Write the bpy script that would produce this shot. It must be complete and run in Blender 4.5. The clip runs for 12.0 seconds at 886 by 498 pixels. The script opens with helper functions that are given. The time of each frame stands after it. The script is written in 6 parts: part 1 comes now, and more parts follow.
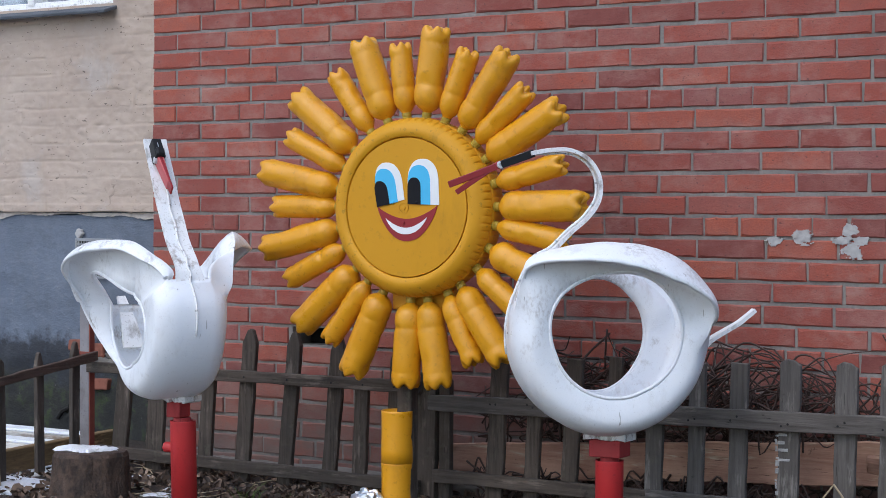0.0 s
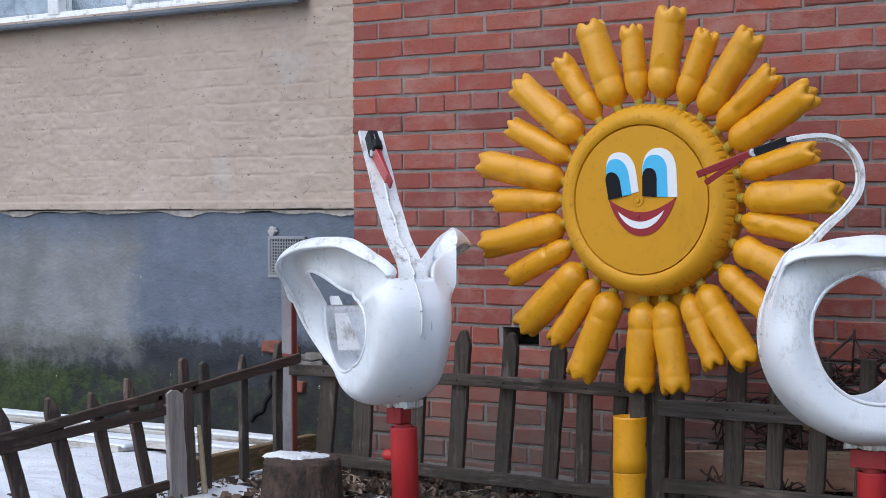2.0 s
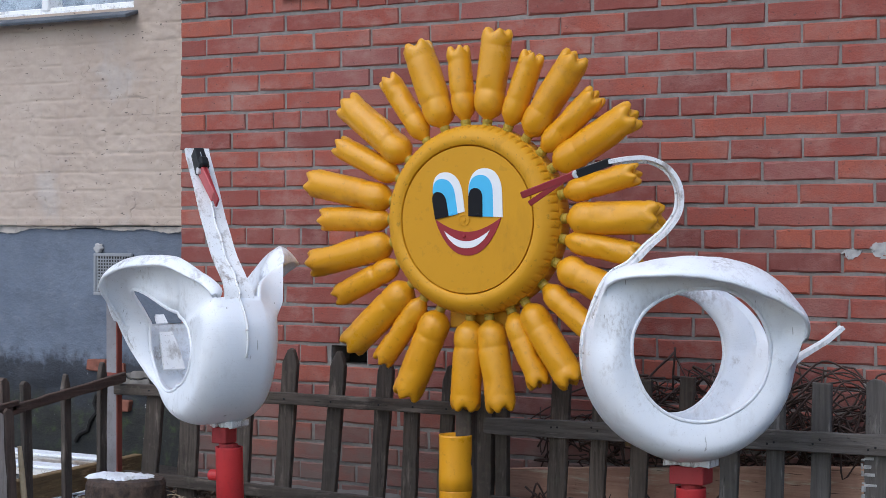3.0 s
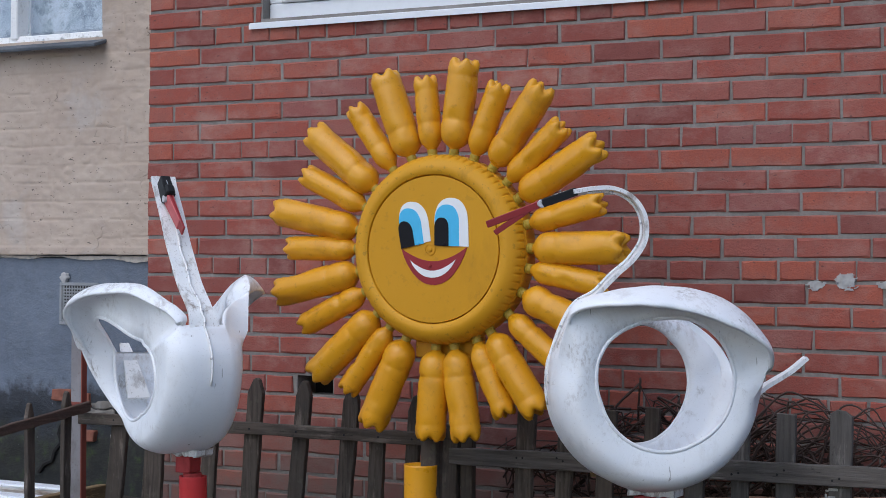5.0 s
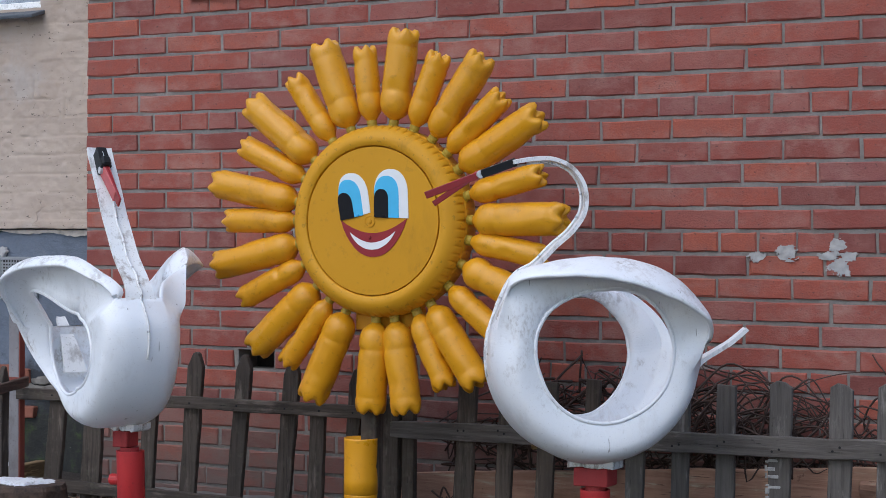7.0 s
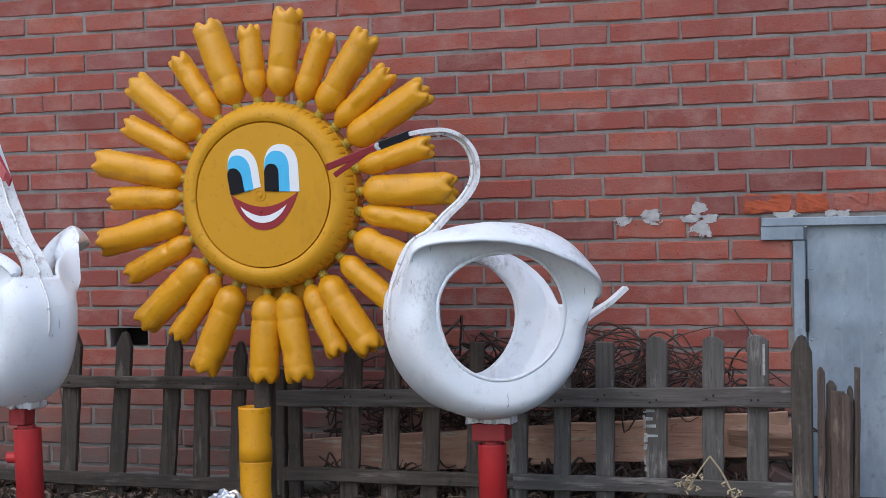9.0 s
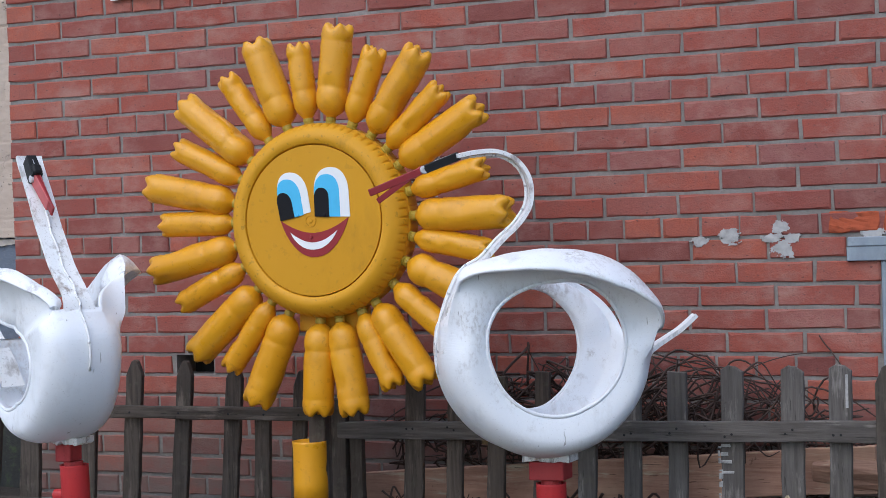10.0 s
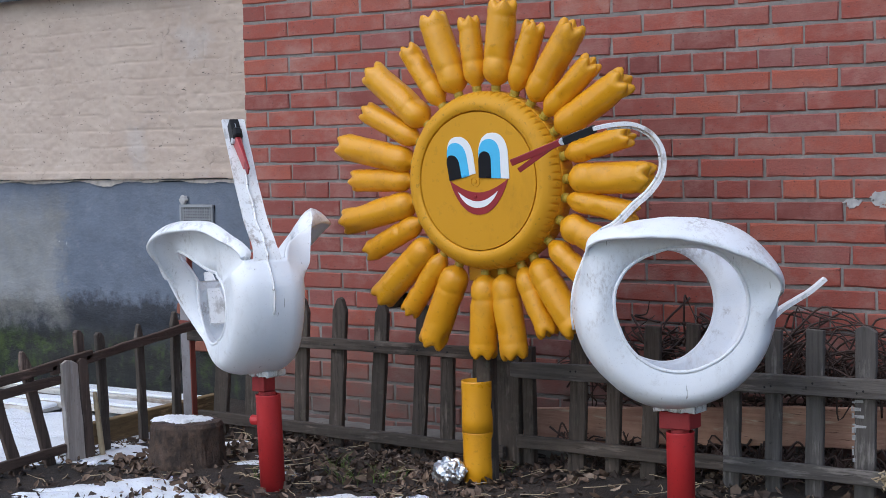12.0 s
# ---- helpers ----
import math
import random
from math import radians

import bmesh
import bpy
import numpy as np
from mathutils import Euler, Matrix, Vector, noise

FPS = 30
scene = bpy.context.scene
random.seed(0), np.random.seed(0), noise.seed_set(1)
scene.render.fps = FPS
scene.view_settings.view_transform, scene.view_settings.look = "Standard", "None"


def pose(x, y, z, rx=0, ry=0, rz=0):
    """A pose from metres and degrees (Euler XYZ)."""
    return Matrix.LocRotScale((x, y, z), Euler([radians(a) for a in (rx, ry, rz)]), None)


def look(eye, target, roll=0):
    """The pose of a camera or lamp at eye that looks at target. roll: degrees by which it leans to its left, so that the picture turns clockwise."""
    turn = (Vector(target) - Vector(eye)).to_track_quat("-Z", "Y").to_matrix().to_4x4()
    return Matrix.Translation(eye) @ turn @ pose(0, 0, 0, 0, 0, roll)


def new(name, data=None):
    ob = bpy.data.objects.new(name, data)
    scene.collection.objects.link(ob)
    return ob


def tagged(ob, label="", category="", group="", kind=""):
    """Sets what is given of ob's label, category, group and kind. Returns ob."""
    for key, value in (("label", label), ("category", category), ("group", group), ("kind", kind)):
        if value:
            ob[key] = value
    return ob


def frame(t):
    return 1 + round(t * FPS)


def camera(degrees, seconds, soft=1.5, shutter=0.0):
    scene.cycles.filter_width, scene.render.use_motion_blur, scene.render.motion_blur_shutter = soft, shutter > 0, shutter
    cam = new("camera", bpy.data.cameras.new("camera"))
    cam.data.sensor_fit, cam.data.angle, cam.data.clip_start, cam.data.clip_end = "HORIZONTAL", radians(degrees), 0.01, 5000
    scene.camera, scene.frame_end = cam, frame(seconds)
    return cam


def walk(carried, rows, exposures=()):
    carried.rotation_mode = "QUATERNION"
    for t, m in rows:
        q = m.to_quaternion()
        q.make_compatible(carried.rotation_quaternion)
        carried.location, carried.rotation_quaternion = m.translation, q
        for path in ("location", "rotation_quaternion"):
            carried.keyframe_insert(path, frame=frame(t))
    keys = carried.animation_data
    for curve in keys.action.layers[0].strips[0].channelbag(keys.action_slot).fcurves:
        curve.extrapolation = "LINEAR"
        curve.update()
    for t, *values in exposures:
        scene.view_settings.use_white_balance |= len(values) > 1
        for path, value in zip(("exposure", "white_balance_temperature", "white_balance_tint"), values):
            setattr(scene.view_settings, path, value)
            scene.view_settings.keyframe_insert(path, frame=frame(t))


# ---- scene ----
cam = camera(30.0, 12.0, soft=0.7)
PATH = [
    (0, (4.62, -5.535, 1.031), (3.625, -3.8, 0.995), 0.4),
    (0.5, (4.467, -5.379, 1.023), (3.412, -3.68, 0.985), -1.6),
    (1, (4.329, -5.296, 1.009), (3.296, -3.584, 0.969), -0.2),
    (1.5, (4.232, -5.366, 1.026), (3.126, -3.701, 0.982), -0.2),
    (2, (4.179, -5.421, 1.021), (3.048, -3.773, 0.981), -0.1),
    (2.5, (4.183, -5.413, 1.013), (3.12, -3.72, 0.976), 0.3),
    (3, (4.208, -5.413, 1.032), (3.245, -3.66, 1.011), 0.2),
    (5, (4.225, -5.406, 1.013), (3.292, -3.637, 1.035), 0.5),
    (5.5, (4.231, -5.394, 1.011), (3.311, -3.618, 1.025), 0.6),
    (6, (4.235, -5.39, 1.015), (3.331, -3.605, 1.021), 0.5),
    (6.5, (4.238, -5.373, 1.009), (3.347, -3.582, 1.01), 0.7),
    (7, (4.244, -5.353, 0.996), (3.362, -3.558, 0.991), 0.4),
    (7.2, (4.237, -5.349, 0.994), (3.355, -3.553, 0.987), 0.3),
    (8.8, (3.942, -5.694, 0.953), (3.277, -3.808, 0.927), -1.2),
    (9, (3.949, -5.693, 0.945), (3.332, -3.79, 0.922), -1.1),
    (9.5, (4.049, -5.578, 0.945), (3.478, -3.662, 0.919), -1.4),
    (10, (4.132, -5.33, 1.02), (3.344, -3.491, 1.0), -1.8),
    (10.5, (4.057, -5.032, 1.046), (3.152, -3.249, 1.0), -2.1),
    (11, (4.04, -4.797, 1.156), (3.098, -3.04, 1.0), -1.8),
    (11.5, (4.304, -4.93, 1.208), (3.271, -3.227, 1.032), -1.8),
    (12, (4.885, -5.417, 1.219), (3.731, -3.788, 1.085), -1.4),
]
walk(cam, [(t, look(eye, target, roll)) for t, eye, target, roll in PATH], exposures=((0.0, 0.69, 6080, 10), (3.0, 0.67, 6080, 10), (5.0, 0.44, 6080, 10), (7.2, 0.52, 6080, 10), (9.0, 0.63, 6080, 10), (10.0, 0.72, 6080, 10), (10.5, 0.68, 6080, 10), (11.0, 0.56, 6080, 10), (12.0, 0.65, 6080, 10)))

# ---------------------------------------------------------------- light: a flat grey winter day
world = bpy.data.worlds.new("sky")
scene.world = world
world.use_nodes = True
wn = world.node_tree
sky = wn.nodes.new("ShaderNodeTexSky")
sky.sky_type, sky.sun_disc = "NISHITA", False
sky.sun_elevation, sky.sun_rotation = radians(40), radians(190)
sky.dust_density, sky.ozone_density = 1.2, 1.5
wn.links.new(sky.outputs[0], wn.nodes["Background"].inputs[0])
wn.nodes["Background"].inputs[1].default_value = 0.12
sun_lamp = new("sun", bpy.data.lights.new("sun", "SUN"))
sun_lamp.data.energy, sun_lamp.data.angle, sun_lamp.data.color = 0.92, radians(60), (1.0, 0.96, 0.92)
sun_lamp.matrix_world = look((1.0, -4.4, 9.0), (1.6, 0, 0.6))

# ---------------------------------------------------------------- helpers
rng = random.Random(7)


def part(name, bm, material, parent=None, label="", smooth=False):
    me = bpy.data.meshes.new(name)
    bm.to_mesh(me)
    bm.free()
    me.materials.append(material)
    if smooth:
        me.shade_smooth()
    ob = new(name, me)
    ob.parent = parent
    return tagged(ob, label)


def raw(name, verts, faces, material, parent=None, label="", smooth=False):
    me = bpy.data.meshes.new(name)
    me.from_pydata([tuple(v) for v in verts], [], faces)
    me.materials.append(material)
    if smooth:
        me.shade_smooth()
    ob = new(name, me)
    ob.parent = parent
    return tagged(ob, label)


def thing(name, at, label, category, group="", kind=""):
    ob = new(name)
    ob.empty_display_size = 0.05
    ob.location = at
    return tagged(ob, label, category, group, kind)


def box(x0, x1, y0, y1, z0, z1, bevel=0.0):
    bm = bmesh.new()
    m = Matrix.Translation(((x0 + x1) / 2, (y0 + y1) / 2, (z0 + z1) / 2)) @ Matrix.Diagonal((x1 - x0, y1 - y0, z1 - z0, 1))
    bmesh.ops.create_cube(bm, size=1, matrix=m)
    if bevel:
        bmesh.ops.bevel(bm, geom=list(bm.edges), offset=bevel, segments=1, affect="EDGES")
    return bm


def rough_up(bm, amount, scale=9.0, seed=0.0):
    for v in bm.verts:
        v.co += noise.noise_vector(v.co * scale + Vector((seed, seed * 1.7, -seed))) * amount
    return bm


def lathe(profile, segments=32, bm=None, wobble=None):
    """Turns rows of (radius, height) round the z axis; wobble(r, h, angle) may change a point."""
    bm = bm or bmesh.new()
    rings = []
    for r, h in profile:
        ring = []
        for k in range(segments):
            a = math.tau * k / segments
            rr, hh = wobble(r, h, a) if wobble else (r, h)
            ring.append(bm.verts.new((rr * math.cos(a), rr * math.sin(a), hh)))
        rings.append(ring)
    for lo, hi in zip(rings, rings[1:]):
        for k in range(segments):
            bm.faces.new((lo[k], lo[(k + 1) % segments], hi[(k + 1) % segments], hi[k]))
    for ring, flip in ((rings[0], True), (rings[-1], False)):
        bm.faces.new(list(reversed(ring)) if flip else ring)
    return bm


def moved(bm, m):
    bm.transform(m)
    return bm


def along(p, q):
    """The pose whose z axis runs from p to q, at p."""
    p, q = Vector(p), Vector(q)
    return Matrix.Translation(p) @ (q - p).to_track_quat("Z", "Y").to_matrix().to_4x4()


def curve_points(points, steps):
    """A smooth line through the points (Catmull-Rom)."""
    pts = [Vector(p) for p in points]
    pts = [2 * pts[0] - pts[1], *pts, 2 * pts[-1] - pts[-2]]
    out = []
    for i in range(1, len(pts) - 2):
        a, b, c, d = pts[i - 1 : i + 3]
        for k in range(steps):
            t = k / steps
            out.append(0.5 * (2 * b + (c - a) * t + (2 * a - 5 * b + 4 * c - d) * t * t + (3 * b - 3 * c + d - a) * t**3))
    out.append(pts[-2])
    return out


def tube_data(path, radius, sides=5, verts=None, faces=None):
    """A round tube along a path, thinning to its end; appended to verts and faces."""
    verts, faces = ([] if verts is None else verts), ([] if faces is None else faces)
    start, n = len(verts), len(path)
    side = Vector((0.3, 0.9, 0.2))
    for i, p in enumerate(path):
        d = (path[min(i + 1, n - 1)] - path[max(i - 1, 0)]).normalized()
        side = (side - d * side.dot(d)).normalized()
        up = d.cross(side)
        r = radius(i / (n - 1)) if callable(radius) else radius
        for k in range(sides):
            a = math.tau * k / sides
            verts.append(p + side * (r * math.cos(a)) + up * (r * math.sin(a)))
    for i in range(n - 1):
        for k in range(sides):
            a, b = start + i * sides + k, start + i * sides + (k + 1) % sides
            faces.append((a, b, b + sides, a + sides))
    faces.append(tuple(start + k for k in reversed(range(sides))))
    faces.append(tuple(start + (n - 1) * sides + k for k in range(sides)))
    return verts, faces


def strip(path, width, thick, axis):
    """A flat band along a path: width(t) along the axis, thick across."""
    bm = bmesh.new()
    rows, n = [], len(path)
    axis = Vector(axis).normalized()
    for i, p in enumerate(path):
        t = i / (n - 1)
        d = (path[min(i + 1, n - 1)] - path[max(i - 1, 0)]).normalized()
        nor = axis.cross(d).normalized()
        w = width(t) / 2
        row = []
        for s, q in ((-1, -1), (-0.55, -1.25), (0, -1.35), (0.55, -1.25), (1, -1), (1, 1), (0, 0.75), (-1, 1)):
            row.append(bm.verts.new(Vector(p) + axis * (s * w) + nor * (q * thick / 2)))
        rows.append(row)
    for a, b in zip(rows, rows[1:]):
        for k in range(8):
            bm.faces.new((a[k], a[(k + 1) % 8], b[(k + 1) % 8], b[k]))
    bm.faces.new(list(reversed(rows[0])))
    bm.faces.new(rows[-1])
    bmesh.ops.recalc_face_normals(bm, faces=list(bm.faces))
    return bm


# ---------------------------------------------------------------- materials
class Nodes:
    """Short hand for building one node material."""

    def __init__(self, name):
        self.mat = bpy.data.materials.new(name)
        self.mat.use_nodes = True
        self.tree = self.mat.node_tree
        self.bsdf = self.tree.nodes["Principled BSDF"]
        self.place = self.tree.nodes.new("ShaderNodeNewGeometry").outputs["Position"]

    def node(self, kind, **inputs):
        n = self.tree.nodes.new(kind)
        for key, value in inputs.items():
            self.put(n.inputs[key.replace("_", " ")], value)
        return n

    def put(self, socket, value):
        if isinstance(value, bpy.types.NodeSocket):
            self.tree.links.new(value, socket)
        elif isinstance(value, tuple) and len(value) == 3 and socket.type == "RGBA":
            socket.default_value = (*value, 1)
        else:
            socket.default_value = value

    def noise(self, scale, detail=5.0, stretch=(1, 1, 1), rough=0.6, at=None, shift=(0, 0, 0)):
        m = self.node("ShaderNodeMapping", Vector=at or self.place, Scale=stretch, Location=shift)
        return self.node("ShaderNodeTexNoise", Vector=m.outputs[0], Scale=scale, Detail=detail, Roughness=rough).outputs[0]

    def span(self, value, low, high, to_low=0.0, to_high=1.0):
        n = self.node("ShaderNodeMapRange", Value=value)
        n.inputs["From Min"].default_value, n.inputs["From Max"].default_value = low, high
        n.inputs["To Min"].default_value, n.inputs["To Max"].default_value = to_low, to_high
        return n.outputs[0]

    def times(self, a, b, how="MULTIPLY"):
        n = self.tree.nodes.new("ShaderNodeMath")
        n.operation = how
        self.put(n.inputs[0], a)
        self.put(n.inputs[1], b)
        return n.outputs[0]

    def mix(self, fac, a, b, how="MIX"):
        n = self.tree.nodes.new("ShaderNodeMix")
        n.data_type, n.blend_type = "RGBA", how
        self.put(n.inputs[0], fac)
        self.put(n.inputs[6], a)
        self.put(n.inputs[7], b)
        return n.outputs[2]

    def ramp(self, fac, *stops):
        n = self.tree.nodes.new("ShaderNodeValToRGB")
        while len(n.color_ramp.elements) < len(stops):
            n.color_ramp.elements.new(0.5)
        for e, (at, color) in zip(n.color_ramp.elements, stops):
            e.position, e.color = at, (*color, 1)
        self.put(n.inputs[0], fac)
        return n.outputs[0]

    def part_of(self, axis):
        return self.node("ShaderNodeSeparateXYZ", Vector=self.place).outputs[axis]

    def done(self, color, rough, bump=None, strength=0.3, distance=0.004, metal=0.0):
        self.put(self.bsdf.inputs["Base Color"], color)
        self.put(self.bsdf.inputs["Roughness"], rough)
        self.put(self.bsdf.inputs["Metallic"], metal)
        if bump is not None:
            b = self.node("ShaderNodeBump", Height=bump, Strength=strength, Distance=distance)
            self.tree.links.new(b.outputs[0], self.bsdf.inputs["Normal"])
        return self.mat


def brick_material(name, island):
    n = Nodes(name)
    if island:
        pick = n.tree.nodes.new("ShaderNodeNewGeometry").outputs["Random Per Island"]
    else:
        pick = n.tree.nodes.new("ShaderNodeObjectInfo").outputs["Random"]
    tone = n.ramp(pick, (0.0, (0.19, 0.052, 0.043)), (0.2, (0.28, 0.066, 0.048)), (0.55, (0.36, 0.082, 0.053)), (0.82, (0.43, 0.11, 0.062)), (1.0, (0.28, 0.098, 0.088)))
    fine, broad, smear = n.noise(160, 4), n.noise(14, 6), n.noise(5, 8, (1, 1, 1.6), 0.7)
    color = n.mix(n.span(fine, 0.35, 0.7, 0, 0.5), tone, (0.20, 0.055, 0.045))
    color = n.mix(n.span(broad, 0.42, 0.66, 0, 0.55), color, (0.27, 0.105, 0.085))
    haze = n.noise(2.1, 6, (1, 1, 1.3), 0.7, shift=(4, 2, 7))
    color = n.mix(n.times(n.span(smear, 0.46, 0.66, 0, 0.68), n.span(haze, 0.42, 0.62, 0.25, 1.0)), color, (0.40, 0.235, 0.195))
    pit = n.noise(55, 3, (1, 1, 1.5), shift=(8, 3, 1))
    color = n.mix(n.span(pit, 0.64, 0.70, 0, 0.7), color, (0.10, 0.05, 0.045))
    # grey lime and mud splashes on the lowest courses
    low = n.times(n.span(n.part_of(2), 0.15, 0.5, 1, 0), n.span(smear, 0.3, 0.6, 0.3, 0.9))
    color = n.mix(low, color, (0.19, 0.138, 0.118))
    return n.done(color, n.span(broad, 0.3, 0.7, 0.75, 0.95), n.times(n.times(fine, 0.6), n.times(pit, -0.3), "ADD"), 0.6, 0.006)


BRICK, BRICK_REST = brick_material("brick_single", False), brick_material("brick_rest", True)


def mortar_material():
    n = Nodes("mortar")
    a, b = n.noise(90, 5), n.noise(7, 6)
    color = n.mix(n.span(b, 0.35, 0.7), (0.200, 0.180, 0.163), (0.33, 0.305, 0.28))
    return n.done(n.mix(n.span(a, 0.4, 0.7, 0, 0.5), color, (0.16, 0.152, 0.145)), 0.95, a, 0.6, 0.004)


def cream_material():
    n = Nodes("cream_paint")
    a, b, c = n.noise(60, 6), n.noise(2.4, 6), n.noise(9, 8, (1, 1, 1), 0.75)
    color = n.mix(n.span(b, 0.35, 0.7), (0.46, 0.365, 0.295), (0.55, 0.455, 0.375))
    color = n.mix(n.span(c, 0.50, 0.68, 0, 0.5), color, (0.43, 0.33, 0.27))
    color = n.mix(n.span(b, 0.40, 0.30, 0, 0.5), color, (0.53, 0.49, 0.45))
    # hairline cracks and small pits
    crack = n.node("ShaderNodeTexVoronoi", Vector=n.node("ShaderNodeMapping", Vector=n.mix(0.12, n.place, n.node("ShaderNodeTexNoise", Vector=n.place, Scale=14.0).outputs[1]), Scale=(7, 1, 12)).outputs[0], Scale=1.0)
    crack.feature = "DISTANCE_TO_EDGE"
    line = n.times(n.span(crack.outputs[0], 0.0, 0.018, 1, 0), n.span(n.noise(6, 4, shift=(9, 1, 4)), 0.57, 0.66))
    color = n.mix(n.times(line, 0.48), color, (0.15, 0.115, 0.095))
    pit = n.noise(38, 2, (1.0, 1, 2.2))
    color = n.mix(n.span(pit, 0.69, 0.72, 0, 0.85), color, (0.10, 0.08, 0.07))
    height = n.times(n.times(a, 0.25), n.times(c, line, "SUBTRACT"), "ADD")
    return n.done(color, 0.9, height, 0.8, 0.008)


def plinth_material():
    n = Nodes("plinth_paint")
    a, b, c = n.noise(50, 6), n.noise(2.2, 8, (1, 1, 0.7), 0.65), n.noise(8, 8, (1, 1, 1), 0.75)
    d = n.noise(19, 8, (1, 1, 1), 0.7, shift=(4, 4, 1))
    x, z = n.part_of(0), n.part_of(2)

    def ragged(value, low, high, wide, fine):
        """A soft step along a coordinate whose edge is broken up at two scales."""
        return n.span(n.times(n.times(value, n.span(b, 0.3, 0.7, -wide, wide), "ADD"), n.span(d, 0.3, 0.7, -fine, fine), "ADD"), low, high)

    color = n.mix(n.span(b, 0.3, 0.7), (0.115, 0.138, 0.180), (0.165, 0.195, 0.245))
    color = n.mix(n.span(c, 0.48, 0.70, 0, 0.5), color, (0.20, 0.222, 0.262))
    blotch = n.noise(5.5, 9, (1, 1, 1.2), 0.78, shift=(7, 2, 5))
    color = n.mix(n.span(blotch, 0.50, 0.62, 0, 0.45), color, (0.098, 0.112, 0.14))
    color = n.mix(n.span(blotch, 0.44, 0.36, 0, 0.4), color, (0.22, 0.238, 0.268))
    # tar-dark soaked band with a ragged upper edge
    soak = n.times(ragged(z, 0.42, 0.49, 0.05, 0.045), -1.0)
    soak = n.times(n.times(soak, 1.0, "ADD"), n.span(c, 0.25, 0.5, 0.7, 1.0))
    color = n.mix(n.times(soak, 0.94), color, n.mix(n.span(c, 0.45, 0.65), (0.020, 0.022, 0.027), (0.045, 0.048, 0.056)))
    # damp, mossy foot
    foot = n.times(ragged(z, 0.22, 0.33, 0.06, 0.04), -1.0)
    foot = n.times(foot, 1.0, "ADD")
    color = n.mix(n.times(foot, 0.85), color, n.mix(n.span(c, 0.42, 0.62), (0.016, 0.017, 0.014), (0.038, 0.038, 0.029)))
    green = n.times(foot, n.span(n.times(c, n.span(x, -1.7, -2.2, 0, 0.18), "ADD"), 0.52, 0.64))
    color = n.mix(n.times(green, 0.85), color, n.mix(n.span(d, 0.4, 0.6), (0.022, 0.034, 0.012), (0.058, 0.090, 0.020)))
    # a big faded patch of bare grey render with a ragged edge
    patch = n.times(n.times(ragged(x, -1.68, -1.56, 0.10, 0.06), -1.0), 1.0, "ADD")
    patch = n.times(patch, ragged(z, 0.27, 0.40, -0.10, 0.05))
    patch = n.times(patch, n.times(n.times(ragged(z, 0.84, 1.0, 0.05, 0.03), -1.0), 1.0, "ADD"))
    color = n.mix(n.times(patch, n.span(c, 0.3, 0.65, 0.9, 0.5)), color, n.mix(n.span(b, 0.4, 0.6), (0.225, 0.220, 0.200), (0.32, 0.32, 0.305)))
    chip = n.noise(24, 3, shift=(3, 1, 2))
    color = n.mix(n.span(chip, 0.735, 0.745, 0, 0.8), color, (0.50, 0.50, 0.48))
    color = n.mix(n.span(n.noise(34, 3, (1, 1, 0.35), shift=(6, 1, 2)), 0.73, 0.75, 0, 0.6), color, (0.42, 0.43, 0.43))
    return n.done(color, 0.85, n.times(a, n.span(c, 0.2, 0.8, 0, 2), "ADD"), 0.7, 0.007)


def paint(name, color, dark, light, gloss=0.45, dirt=0.5, scale=10.0, streak=(1, 1, 0.35), bump=0.25, threshold=0.56):
    """Brushed outdoor paint with grime in streaks and small scuffs."""
    n = Nodes(name)
    a, b, c = n.noise(scale * 9, 4), n.noise(scale, 7, streak, 0.7), n.noise(scale * 0.35, 4)
    out = n.mix(n.span(c, 0.35, 0.7), color, light)
    out = n.mix(n.span(b, threshold, threshold + 0.16, 0, dirt), out, dark)
    out = n.mix(n.span(a, 0.61, 0.67, 0, dirt * 0.7), out, dark)
    return n.done(out, n.span(b, 0.3, 0.8, gloss, min(1.0, gloss + 0.3)), n.times(a, b, "ADD"), bump, 0.003)


def rubber_white(name="white_painted_rubber", grime=0.25, tint=(0.50, 0.48, 0.46), specks=0.4, spread=0.55):
    """White paint on tread rubber: fine ribs, hairline scratches, few stains."""
    n = Nodes(name)
    uv = n.tree.nodes.new("ShaderNodeUVMap").outputs[0]
    rib = n.times(n.noise(1.0, 2, (300, 4, 1), at=uv), 0.45)
    a, b, c = n.noise(70, 5), n.noise(11, 8, (1, 1, 0.5), 0.75), n.noise(3, 4)
    scratch = n.noise(10, 3, (6, 6, 0.6), shift=(2, 5, 1))
    out = n.mix(n.span(c, 0.35, 0.7), (0.86, 0.89, 0.93), (0.93, 0.94, 0.955))
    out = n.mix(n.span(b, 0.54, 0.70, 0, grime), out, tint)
    out = n.mix(n.span(scratch, 0.70, 0.73, 0, 0.6), out, (0.20, 0.18, 0.17))
    stain = n.noise(4.2, 8, (1, 1, 1.2), 0.75, shift=(1, 6, 2))
    blot = n.times(n.span(stain, spread, spread + 0.11, 0, specks), n.span(n.noise(85, 5, (1, 1, 0.5), 0.7), spread - 0.09, spread + 0.03))
    out = n.mix(blot, out, (0.27, 0.22, 0.18))
    fleck = n.noise(150, 3, (1, 1, 2.5))
    out = n.mix(n.span(fleck, 0.65, 0.70, 0, 0.3), out, (0.30, 0.27, 0.25))
    return n.done(out, n.span(b, 0.3, 0.8, 0.30, 0.55), n.times(rib, n.times(a, 0.4), "ADD"), 0.4, 0.004)


